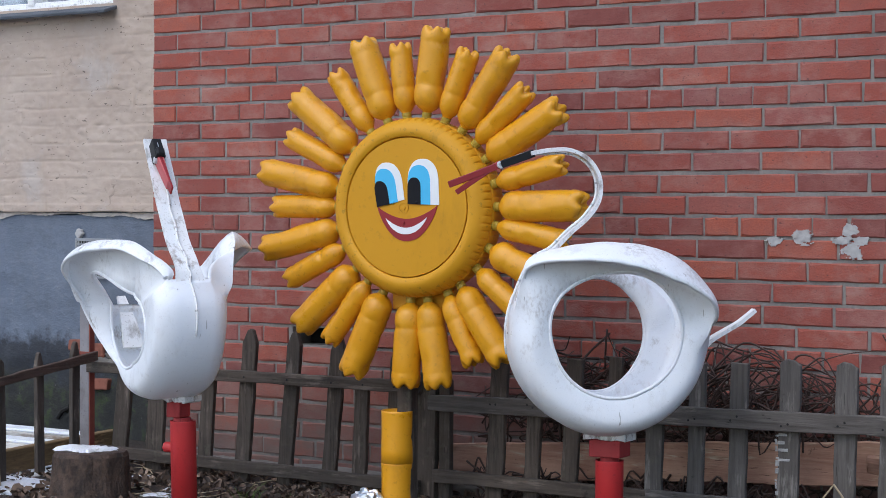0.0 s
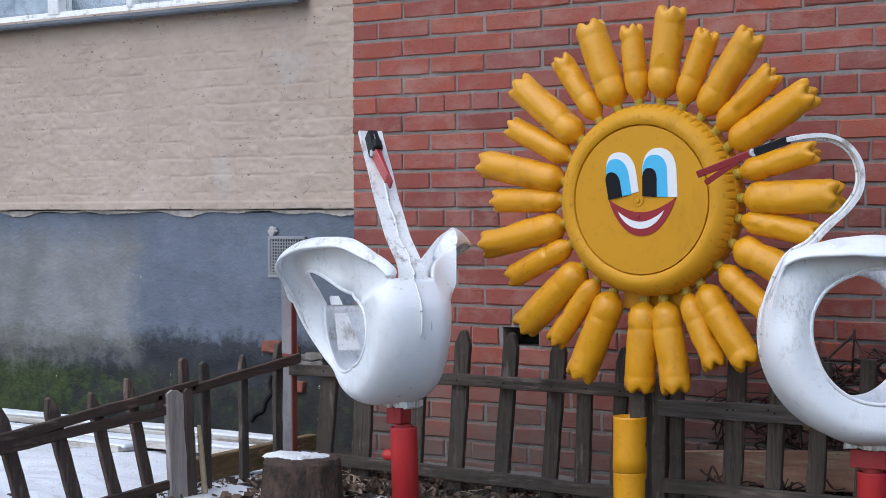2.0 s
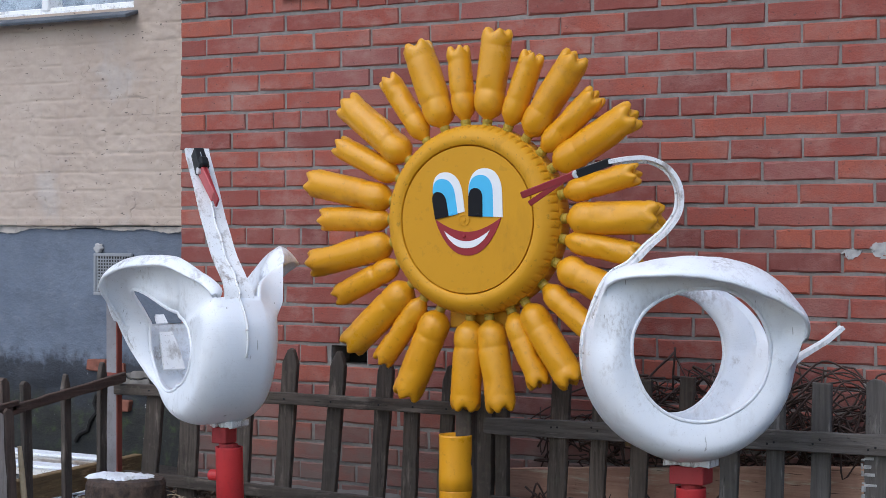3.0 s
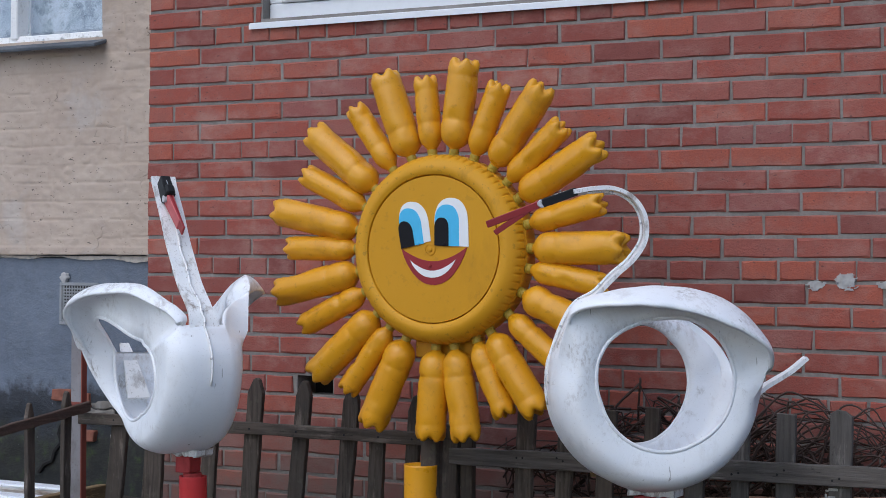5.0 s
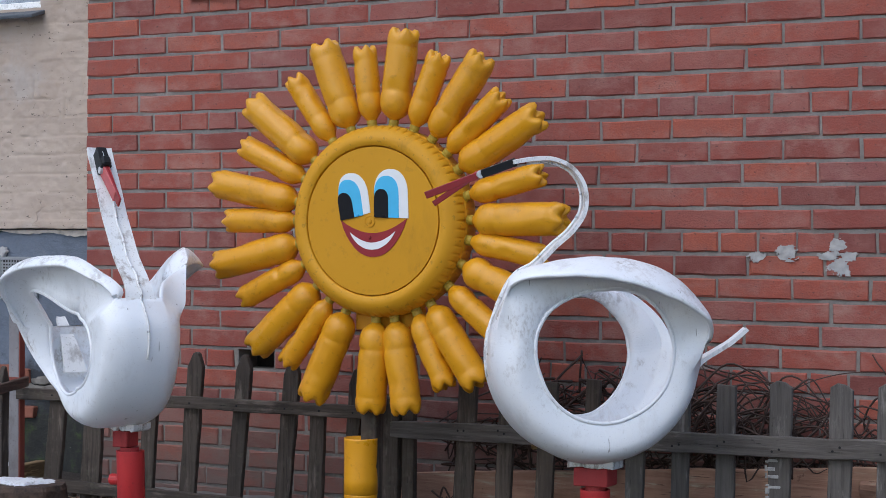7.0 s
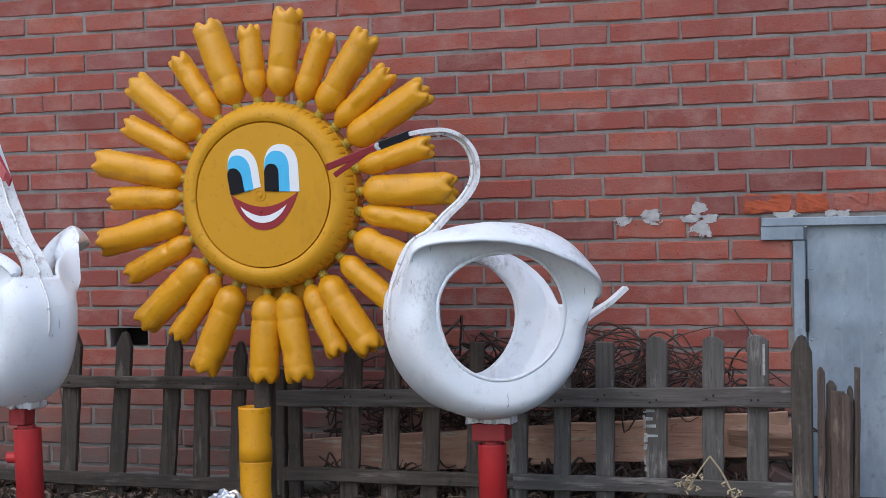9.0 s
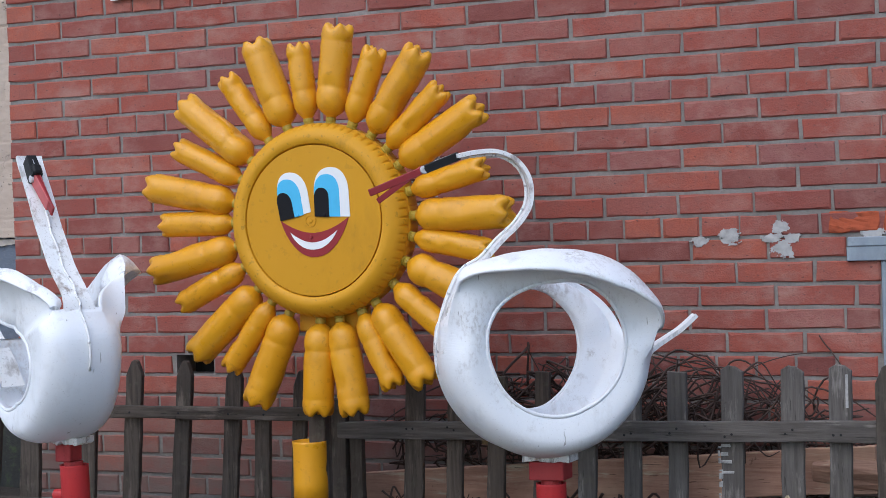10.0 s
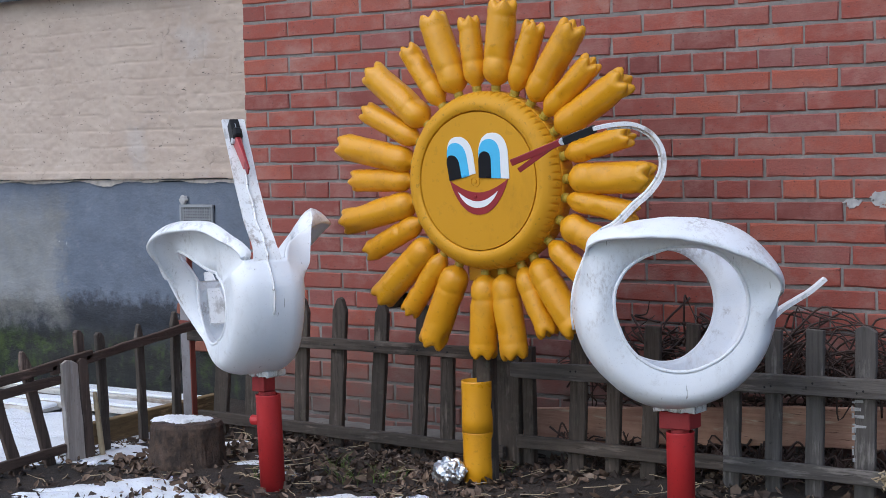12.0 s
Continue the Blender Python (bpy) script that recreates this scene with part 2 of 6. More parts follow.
def wood(name, pale, deep, along_axis, wear=0.5, warm=None, lichen=0.35):
    n = Nodes(name)
    stretch = {"x": (0.8, 14, 14), "y": (14, 0.8, 14), "z": (14, 14, 0.8)}[along_axis]
    grain, broad, knots = n.noise(5, 8, stretch, 0.7), n.noise(4, 5), n.noise(20, 5)
    pick = n.tree.nodes.new("ShaderNodeObjectInfo").outputs["Random"]
    out = n.mix(n.span(grain, 0.36, 0.64), deep, pale)
    out = n.mix(n.span(broad, 0.45, 0.7, 0, wear), out, tuple(0.55 * v for v in deep))
    if warm:
        out = n.mix(n.span(broad, 0.55, 0.35, 0, 0.6), out, warm)
    out = n.mix(n.span(pick, 0, 1, 0, 0.45), out, tuple(0.5 * v for v in pale))
    # bleached streaks, a little lichen, splits and knots
    bleach = n.times(n.noise(7, 6, tuple(0.5 * v + 0.4 for v in stretch), 0.7, shift=(4, 1, 8)), n.span(n.noise(6, 4, shift=(8, 8, 2)), 0.35, 0.65, 0.8, 1.15))
    out = n.mix(n.span(bleach, 0.56, 0.72, 0, 0.65), out, tuple(min(0.6, 1.9 * v + 0.02) for v in pale))
    out = n.mix(n.times(n.span(n.noise(34, 6, shift=(5, 2, 6)), 0.55, 0.68, 0, lichen), n.span(broad, 0.4, 0.6)), out, (0.125, 0.125, 0.085))
    split = n.noise(9, 3, tuple(v * 1.6 for v in stretch), shift=(3, 3, 3))
    out = n.mix(n.span(split, 0.66, 0.70, 0, 0.75), out, tuple(0.25 * v for v in deep))
    out = n.mix(n.span(knots, 0.68, 0.73, 0, 0.6), out, tuple(0.35 * v for v in deep))
    return n.done(out, 0.9, n.times(grain, n.times(knots, 0.4), "ADD"), 0.9, 0.004)


def bark_material():
    """Wet, blotchy old bark and rot."""
    n = Nodes("stump_bark")
    a, b, c = n.noise(26, 8, (1, 1, 0.7), 0.7), n.noise(7, 6), n.noise(90, 4)
    out = n.mix(n.span(a, 0.36, 0.66), (0.022, 0.015, 0.012), (0.115, 0.072, 0.050))
    out = n.mix(n.span(b, 0.5, 0.66, 0, 0.7), out, (0.028, 0.020, 0.016))
    out = n.mix(n.times(n.span(c, 0.58, 0.7, 0, 0.6), n.span(b, 0.55, 0.4)), out, (0.14, 0.10, 0.075))
    return n.done(out, n.span(b, 0.3, 0.7, 0.6, 0.95), n.times(a, n.times(c, 0.5), "ADD"), 1.0, 0.010)


def soil_material():
    n = Nodes("soil")
    a, b, c = n.noise(45, 8), n.noise(4, 6), n.noise(130, 3)
    out = n.mix(n.span(b, 0.3, 0.7), (0.022, 0.018, 0.015), (0.060, 0.045, 0.035))
    out = n.mix(n.span(a, 0.52, 0.75, 0, 0.7), out, (0.10, 0.072, 0.05))
    out = n.mix(n.span(b, 0.62, 0.75, 0, 0.5), out, (0.045, 0.055, 0.022))
    return n.done(out, n.span(b, 0.3, 0.7, 0.7, 0.95), n.times(a, c, "ADD"), 0.9, 0.012)


def snow_material():
    n = Nodes("old_snow")
    a, b = n.noise(120, 5), n.noise(12, 7)
    out = n.mix(n.span(b, 0.55, 0.8, 0, 0.6), (0.82, 0.85, 0.89), (0.44, 0.43, 0.41))
    out = n.mix(n.span(a, 0.60, 0.67, 0, 0.6), out, (0.22, 0.19, 0.165))
    n.put(n.bsdf.inputs["Subsurface Weight"], 0.15)
    n.put(n.bsdf.inputs["Subsurface Radius"], (0.02, 0.02, 0.03))
    return n.done(out, 0.75, n.times(a, b, "ADD"), 0.7, 0.008)


def leaf_material():
    n = Nodes("dead_leaf")
    pick = n.tree.nodes.new("ShaderNodeNewGeometry").outputs["Random Per Island"]
    out = n.ramp(pick, (0.0, (0.035, 0.024, 0.018)), (0.4, (0.075, 0.046, 0.031)), (0.70, (0.15, 0.095, 0.062)), (0.90, (0.26, 0.175, 0.12)), (1.0, (0.42, 0.32, 0.23)))
    return n.done(n.mix(n.span(n.noise(60, 4), 0.4, 0.7, 0, 0.5), out, (0.05, 0.035, 0.025)), 0.7)


def sheet_metal():
    n = Nodes("zinc_sheet")
    a, b, c, d = n.noise(30, 6), n.noise(3.5, 6, (1, 1, 0.5)), n.noise(90, 2), n.noise(9, 8, (1, 1, 0.6), 0.75, shift=(3, 1, 7))
    out = n.mix(n.span(b, 0.35, 0.65), (0.220, 0.266, 0.318), (0.346, 0.402, 0.459))
    out = n.mix(n.span(d, 0.48, 0.68, 0, 0.6), out, (0.202, 0.234, 0.271))
    out = n.mix(n.span(d, 0.42, 0.32, 0, 0.5), out, (0.421, 0.468, 0.505))
    out = n.mix(n.span(a, 0.58, 0.72, 0, 0.55), out, (0.150, 0.178, 0.202))
    out = n.mix(n.span(n.noise(16, 4, (3, 3, 0.25), shift=(1, 5, 5)), 0.60, 0.72, 0, 0.35), out, (0.412, 0.449, 0.487))
    out = n.mix(n.span(c, 0.74, 0.77, 0, 0.4), out, (0.468, 0.505, 0.534))
    return n.done(out, n.span(d, 0.3, 0.7, 0.36, 0.64), n.times(a, b, "ADD"), 0.2, 0.003, 0.35)


def plain(name, color, rough=0.5, metal=0.0, vary=0.25, scale=30):
    n = Nodes(name)
    a = n.noise(scale, 5)
    return n.done(n.mix(n.span(a, 0.45, 0.75, 0, vary), color, tuple(0.45 * v for v in color)), rough, a, 0.15, 0.002, metal)


LIME = plain("lime", (0.50, 0.45, 0.40), 0.95, vary=0.9, scale=22)
MORTAR, CREAM, PLINTH = mortar_material(), cream_material(), plinth_material()
YELLOW = paint("yellow_paint", (0.62, 0.292, 0.006), (0.16, 0.10, 0.02), (0.68, 0.33, 0.012), 0.42, 0.55, 7.0, bump=0.2, threshold=0.6)
BOTTLE = paint("yellow_bottle_paint", (0.70, 0.31, 0.006), (0.36, 0.15, 0.01), (0.76, 0.36, 0.012), 0.22, 0.45, 6.0, (1, 1, 1), 0.16, 0.56)
PLATE = paint("yellow_plate_paint", (0.60, 0.282, 0.007), (0.30, 0.15, 0.02), (0.64, 0.31, 0.009), 0.45, 0.3, 5.0, bump=0.12, threshold=0.6)
CAP = plain("faded_cap", (0.42, 0.30, 0.03), 0.5)
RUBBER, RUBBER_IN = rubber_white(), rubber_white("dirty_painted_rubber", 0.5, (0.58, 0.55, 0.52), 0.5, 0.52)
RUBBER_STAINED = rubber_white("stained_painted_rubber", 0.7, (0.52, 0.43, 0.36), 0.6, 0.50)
WHITE_PAINT = paint("white_paint", (0.84, 0.85, 0.86), (0.20, 0.18, 0.16), (0.88, 0.88, 0.87), 0.42, 0.75, 16.0, threshold=0.54)
NECK_PAINT = paint("scuffed_white_paint", (0.84, 0.85, 0.86), (0.26, 0.21, 0.17), (0.88, 0.88, 0.87), 0.42, 0.85, 22.0, (1, 1, 0.6), threshold=0.52)
CHIPPED_WHITE = paint("chipped_white_paint", (0.74, 0.74, 0.73), (0.16, 0.12, 0.09), (0.84, 0.84, 0.83), 0.6, 0.95, 34.0, (1, 1, 0.5), threshold=0.49)
FADED_PAINT = plain("faded_paint_remains", (0.42, 0.41, 0.40), 0.9, vary=0.95, scale=70)
CLAMP_GREY = plain("clamp_pivot_grey", (0.62, 0.62, 0.63), 0.4)
BRICK_RAW = plain("raw_broken_brick", (0.40, 0.085, 0.035), 0.95, vary=0.7, scale=45)
BRICK_OLD = plain("old_dusty_brick", (0.23, 0.085, 0.055), 0.95, vary=0.8, scale=30)
CONCRETE = plain("grey_concrete", (0.20, 0.185, 0.165), 0.95, vary=0.6, scale=14)
EYE_WHITE, EYE_BLUE, EYE_BLACK = plain("eye_white", (0.82, 0.83, 0.84), 0.4, vary=0.06), plain("eye_blue", (0.09, 0.50, 0.80), 0.4, vary=0.1), plain("eye_black", (0.012, 0.012, 0.015), 0.4)
LIP = plain("lip_red", (0.30, 0.028, 0.035), 0.45, vary=0.15)
RED = paint("red_paint", (0.50, 0.022, 0.026), (0.20, 0.02, 0.02), (0.56, 0.035, 0.035), 0.38, 0.45, 9.0, threshold=0.6)
RED_WOOD = paint("red_wood_paint", (0.34, 0.03, 0.03), (0.10, 0.02, 0.02), (0.40, 0.04, 0.04), 0.6, 0.6, 14.0)
RED_PLASTIC, PINK_PLASTIC, BLACK_PLASTIC = plain("red_plastic", (0.30, 0.018, 0.022), 0.35), plain("faded_red_plastic", (0.55, 0.12, 0.12), 0.5), plain("black_plastic", (0.014, 0.014, 0.015), 0.5)
STEEL, ZINC, FOIL = plain("steel", (0.55, 0.55, 0.56), 0.35, 1.0), sheet_metal(), plain("foil", (0.72, 0.73, 0.75), 0.36, 1.0, 0.1)
WOOD_UP = wood("weathered_wood_upright", (0.118, 0.094, 0.075), (0.045, 0.034, 0.027), "z")
WOOD_PALE = wood("grey_wood_upright", (0.158, 0.142, 0.130), (0.074, 0.065, 0.058), "z", 0.45)
WOOD_RAIL = wood("weathered_wood_rail", (0.118, 0.094, 0.075), (0.045, 0.034, 0.027), "x")
WOOD_RAIL_PALE = wood("grey_wood_rail", (0.150, 0.133, 0.120), (0.068, 0.058, 0.051), "x", 0.45)
WOOD_BROWN_Y = wood("brown_wood_rail", (0.12, 0.075, 0.055), (0.05, 0.032, 0.025), "y", 0.4)
PLANK = wood("reddish_plank", (0.50, 0.29, 0.21), (0.36, 0.19, 0.13), "x", 0.35, (0.55, 0.36, 0.24), 0.1)
PLANK_Y = wood("yellowish_plank", (0.30, 0.20, 0.09), (0.14, 0.09, 0.045), "y", 0.6)
BARK = bark_material()
WHITE_BOARD = paint("flaking_white_board", (0.52, 0.49, 0.44), (0.20, 0.15, 0.11), (0.64, 0.63, 0.60), 0.7, 0.95, 12.0, (0.25, 1, 1), threshold=0.5)
VINE = plain("dry_vine", (0.066, 0.040, 0.032), 0.85, vary=0.6, scale=12)
STALK = plain("dry_stalk", (0.42, 0.33, 0.21), 0.8, vary=0.5)
SOIL, SNOW, LEAF = soil_material(), snow_material(), leaf_material()
CEMENT = plain("white_cement", (0.43, 0.42, 0.41), 0.95, vary=0.45, scale=60)
RUST = paint("rusty_pipe_paint", (0.20, 0.045, 0.03), (0.08, 0.03, 0.02), (0.24, 0.06, 0.04), 0.6, 0.7, 16.0)
GREY_PAINT = paint("grey_pipe_paint", (0.19, 0.175, 0.18), (0.10, 0.07, 0.06), (0.30, 0.29, 0.30), 0.6, 0.6, 12.0)
PVC, SILL_ZINC = plain("white_window_frame", (0.80, 0.82, 0.85), 0.35, vary=0.1), paint("blue_grey_sill_paint", (0.075, 0.085, 0.10), (0.03, 0.03, 0.034), (0.12, 0.135, 0.155), 0.55, 0.5, 12.0)
CURTAIN = paint("lace_curtain", (0.30, 0.36, 0.45), (0.12, 0.16, 0.22), (0.52, 0.58, 0.66), 0.8, 0.8, 14.0, (1, 1, 1), threshold=0.5)
# near-black that puts the shade of hollows and gaps into the colour
DARK = plain("dark_hollow", (0.015, 0.014, 0.013), 0.95)
GRASS = plain("grass_blade", (0.11, 0.17, 0.03), 0.6, vary=0.5)

for duller, level in ((EYE_BLACK, 0.12), (EYE_BLUE, 0.25), (PLATE, 0.3), (YELLOW, 0.35), (LIP, 0.25), (BLACK_PLASTIC, 0.25)):
    duller.node_tree.nodes["Principled BSDF"].inputs["Specular IOR Level"].default_value = level


def glass_material():
    n = Nodes("window_glass")
    n.put(n.bsdf.inputs["Transmission Weight"], 1.0)
    n.put(n.bsdf.inputs["IOR"], 1.45)
    return n.done((0.92, 0.95, 0.97), 0.03)


GLASS = glass_material()

# ---------------------------------------------------------------- walls
def wall_cells(name, x0, x1, z0, z1, y0, y1, holes, material):
    """A thick wall with openings that go through it, built of blocks round the openings."""
    xs = sorted({x0, x1, *(v for h in holes for v in h[:2])})
    zs = sorted({z0, z1, *(v for h in holes for v in h[2:])})
    bm = bmesh.new()
    for xa, xb in zip(xs, xs[1:]):
        for za, zb in zip(zs, zs[1:]):
            cx, cz = (xa + xb) / 2, (za + zb) / 2
            if not any(h[0] < cx < h[1] and h[2] < cz < h[3] for h in holes):
                m = Matrix.Translation((cx, (y0 + y1) / 2, cz)) @ Matrix.Diagonal((xb - xa, y1 - y0, zb - za, 1))
                bmesh.ops.create_cube(bm, size=1, matrix=m)
    return part(name, bm, material)


COURSE, COURSE_Z, BRICK_L = 0.0763, 1.431, 0.26
BRICK_HOLES = [(0.56, 2.62, 1.983, 3.4), (0.738, 0.90, 0.516, 0.590), (3.347, 5.412, -0.3, 0.935)]
wall_brick = wall_cells("wall_brick", 0.010, 7.0, -0.3, 4.2, 0.0062, 0.42, BRICK_HOLES, MORTAR)
tagged(wall_brick, "red brick wall with grey recessed mortar joints", "wall", kind="structure")

LEFT_Y = 0.36
CREAM_HOLE = [(-5.0, -0.530, 2.023, 3.7)]
wall_cream = wall_cells("wall_cream", -9.0, 0.012, 1.055, 4.2, LEFT_Y + 0.0055, 0.75, CREAM_HOLE, CREAM)
tagged(wall_cream, "cream painted brick wall with chips and cracks", "wall", kind="structure")


def plinth_wall():
    """The rendered foot of the old wall: uneven plaster with a ragged upper edge."""
    nx, nz = 180, 44
    verts, faces = [], []
    for j in range(nz + 1):
        for i in range(nx + 1):
            x, z = -9.0 + 9.012 * i / nx, -0.3 + 1.338 * j / nz
            p = Vector((x * 1.6, 0, z * 2.2))
            d = 0.014 * noise.fractal(p, 1.0, 2.0, 4) + 0.006 * noise.noise(p * 7)
            if z < 0.34 + 0.1 * noise.noise(Vector((x * 2.3, 4, 0))):
                d += 0.012 + 0.012 * noise.noise(p * 4)
            if j == nz:
                z += 0.008 * noise.noise(Vector((x * 7, 9, 0)))
            verts.append((x, LEFT_Y + 0.016 + d, z))
    for j in range(nz):
        for i in range(nx):
            a = j * (nx + 1) + i
            faces.append((a, a + 1, a + nx + 2, a + nx + 1))
    front = len(verts)
    verts += [(-9, 0.75, -0.3), (0, 0.75, -0.3), (0, 0.75, 1.053), (-9, 0.75, 1.053), (-9, LEFT_Y, 1.053), (0, LEFT_Y, 1.053)]
    faces += [(front + 1, front, front + 3, front + 2), (front + 3, front + 4, front + 5, front + 2)]
    return tagged(raw("wall_plinth", verts, faces, PLINTH, smooth=True), "blue-grey rendered wall foot, stained, mossy and flaking", "wall", kind="structure")


plinth = plinth_wall()
v, f = tube_data([Vector((x + 0.012 * noise.noise(Vector((z * 30, 1, 2))), LEFT_Y + 0.012 + 0.014, z)) for x, z in ((-0.765, 0.29), (-0.772, 0.25), (-0.768, 0.21), (-0.80, 0.17), (-0.81, 0.125), (-0.86, 0.105), (-0.89, 0.07))], 0.011, 6)
raw("crack", v, f, DARK, plinth, "dark open crack")
# bare bricks and old mortar where the plaster has fallen off near the corner
for x0, x1, z0, z1 in ((-0.80, -0.69, 0.398, 0.452), (-0.645, -0.585, 0.375, 0.440), (-0.69, -0.56, 0.225, 0.275)):
    part("bare_brick", rough_up(box(x0, x1, LEFT_Y - 0.004, LEFT_Y + 0.07, z0, z1, 0.005), 0.010, 22), BRICK_OLD, plinth)
for x0, x1, z0, z1 in ((-0.685, -0.45, 0.335, 0.372), (-0.575, -0.44, 0.376, 0.402)):
    bm = box(x0, x1, LEFT_Y - 0.002, LEFT_Y + 0.07, z0, z1, 0.006)
    bmesh.ops.subdivide_edges(bm, edges=[e for e in bm.edges if abs(e.verts[0].co.x - e.verts[1].co.x) > 0.05], cuts=12)
    part("mortar_patch", rough_up(bm, 0.016, 26), CONCRETE, plinth)


def lime_edge():
    """A thin ragged lime line left under the broken edge of the cream coat."""
    verts, faces, n = [], [], 700
    for i in range(n + 1):
        x = -4.0 + 4.012 * i / n
        rag = max(0.0, noise.noise(Vector((x * 4.3, 2, 1))) + 0.28)
        low = 1.046 - 0.030 * rag - 0.012 * rag * abs(noise.noise(Vector((x * 19, 7, 1)))) - 0.006 * max(0.0, noise.noise(Vector((x * 60, 3, 1))))
        verts += [(x, LEFT_Y + 0.009, low), (x, LEFT_Y + 0.012, 1.0495), (x, LEFT_Y + 0.045, low)]
    for i in range(n):
        a = 3 * i
        faces += [(a, a + 3, a + 4, a + 1), (a, a + 2, a + 5, a + 3)]
    return tagged(raw("trim", verts, faces, LIME), "thin ragged lime edge under the cream coat", "trim", kind="structure")


lime_edge()


def brick_mesh(name, length, seed, material):
    """One brick: worn, uneven front arrises, slightly bulged and out of true."""
    r = random.Random(seed)
    h, d = 0.064, 0.05
    L = length / 2
    j = lambda s: r.uniform(-s, s)  # noqa: E731
    n = 4 if length > 0.18 else 3
    xs = [-L + 2 * L * k / n for k in range(n + 1)]
    ring = [(x, 0.0) for x in xs] + [(x, h) for x in reversed(xs)]
    m = len(ring)
    back = [(x, d, z) for x, z in ring]
    mid = [(x + j(0.0022), 0.005 + j(0.0015), z + j(0.0022)) for x, z in ring]
    front = []
    for x, z in ring:
        worn = r.choice((0.003, 0.004, 0.005, 0.009)) if abs(abs(x) - L) < 1e-6 else r.choice((0.0025, 0.0035, 0.0045, 0.006))
        front.append((math.copysign(min(abs(x), L - worn), x), j(0.0014), worn if z == 0 else h - worn))
    verts = back + mid + front
    faces = []
    for k in range(m):
        q = (k + 1) % m
        faces += [(k, q, m + q, m + k), (m + k, m + q, 2 * m + q, 2 * m + k)]
    f = 2 * m
    faces += [(f + k, f + k + 1, f + m - 2 - k, f + m - 1 - k) for k in range(n)]
    me = bpy.data.meshes.new(name)
    me.from_pydata(verts, [], faces)
    me.materials.append(material)
    return me


# where a joint stands in each course right of the sun, counted from the header course
BOND = {0: 2.553, -1: 2.470, -2: 2.600, -3: 2.460, -4: 2.588, -5: 2.442, -6: 2.510, -7: 2.484, -8: 2.632, -9: 2.508}


def brick_rows():
    """The bond: a course of headers after every five of stretchers, the courses drifting apart along the wall. Gives (x0, x1, z) for each brick."""
    out = []
    for row in range(-23, 26):
        z = COURSE_Z + COURSE * row
        headers = row % 6 == 0
        step = 0.13 if headers else BRICK_L
        cuts = [0.008, 0.135, 0.335] if headers else [0.008, 0.262 if row % 2 else 0.135]
        while cuts[-1] + step < 1.36:
            cuts.append(cuts[-1] + step)
        step = 0.1295 if headers else 0.2535
        at = BOND.get(row, 2.553 if headers else 2.595 if row % 2 else 2.472)
        at -= step * math.floor((at - cuts[-1] - 0.09) / step)
        while cuts[-1] < 7:
            if at - cuts[-1] > 0.30:
                cuts.append((at + cuts[-1]) / 2)
            cuts.append(at)
            at += step
        for a, b in zip(cuts, cuts[1:]):
            if a < 7:
                out.append((a, min(b, 7.0), z))
    return out


def pieces_past_holes(a, b, z, holes):
    spans = [(a, b)]
    for h in holes:
        if h[2] < z + 0.0375 < h[3]:
            spans = [s for p, q in spans for s in ((p, min(q, h[0])), (max(p, h[1]), q)) if s[1] - s[0] > 0.03]
    return spans


def lay_bricks():
    kinds, rest_v, rest_f = {}, [], []
    r = random.Random(3)
    for a, b, z in brick_rows():
        for p, q in pieces_past_holes(a, b, z, BRICK_HOLES):
            p, q = p + (0.0052 if p > 0.01 else 0.0), q - 0.0052
            length = round((q - p) / 0.005) * 0.005
            key = (length, r.randrange(4))
            near = 0.34 < z < 1.86 and q < 3.34
            if key not in kinds:
                kinds[key] = brick_mesh("brick", q - p if length < 0.1 else length, hash((int(length * 1000), key[1])) % 9999, BRICK)
            at = Matrix.Translation(((p + q) / 2 + r.uniform(-0.002, 0.002), r.uniform(-0.003, 0.002), z + 0.0055 + r.uniform(-0.001, 0.001))) @ Euler((0, r.uniform(-0.004, 0.004), r.uniform(-0.008, 0.008))).to_matrix().to_4x4()
            if near:
                ob = new("brick", kinds[key])
                ob.parent, ob.matrix_basis = wall_brick, at
            else:
                start = len(rest_v)
                rest_v += [at @ v.co for v in kinds[key].vertices]
                rest_f += [tuple(start + i for i in f.vertices) for f in kinds[key].polygons]
    tagged(raw("brickwork", rest_v, rest_f, BRICK_REST, wall_brick), "red bricks of the farther courses", kind="stuff")


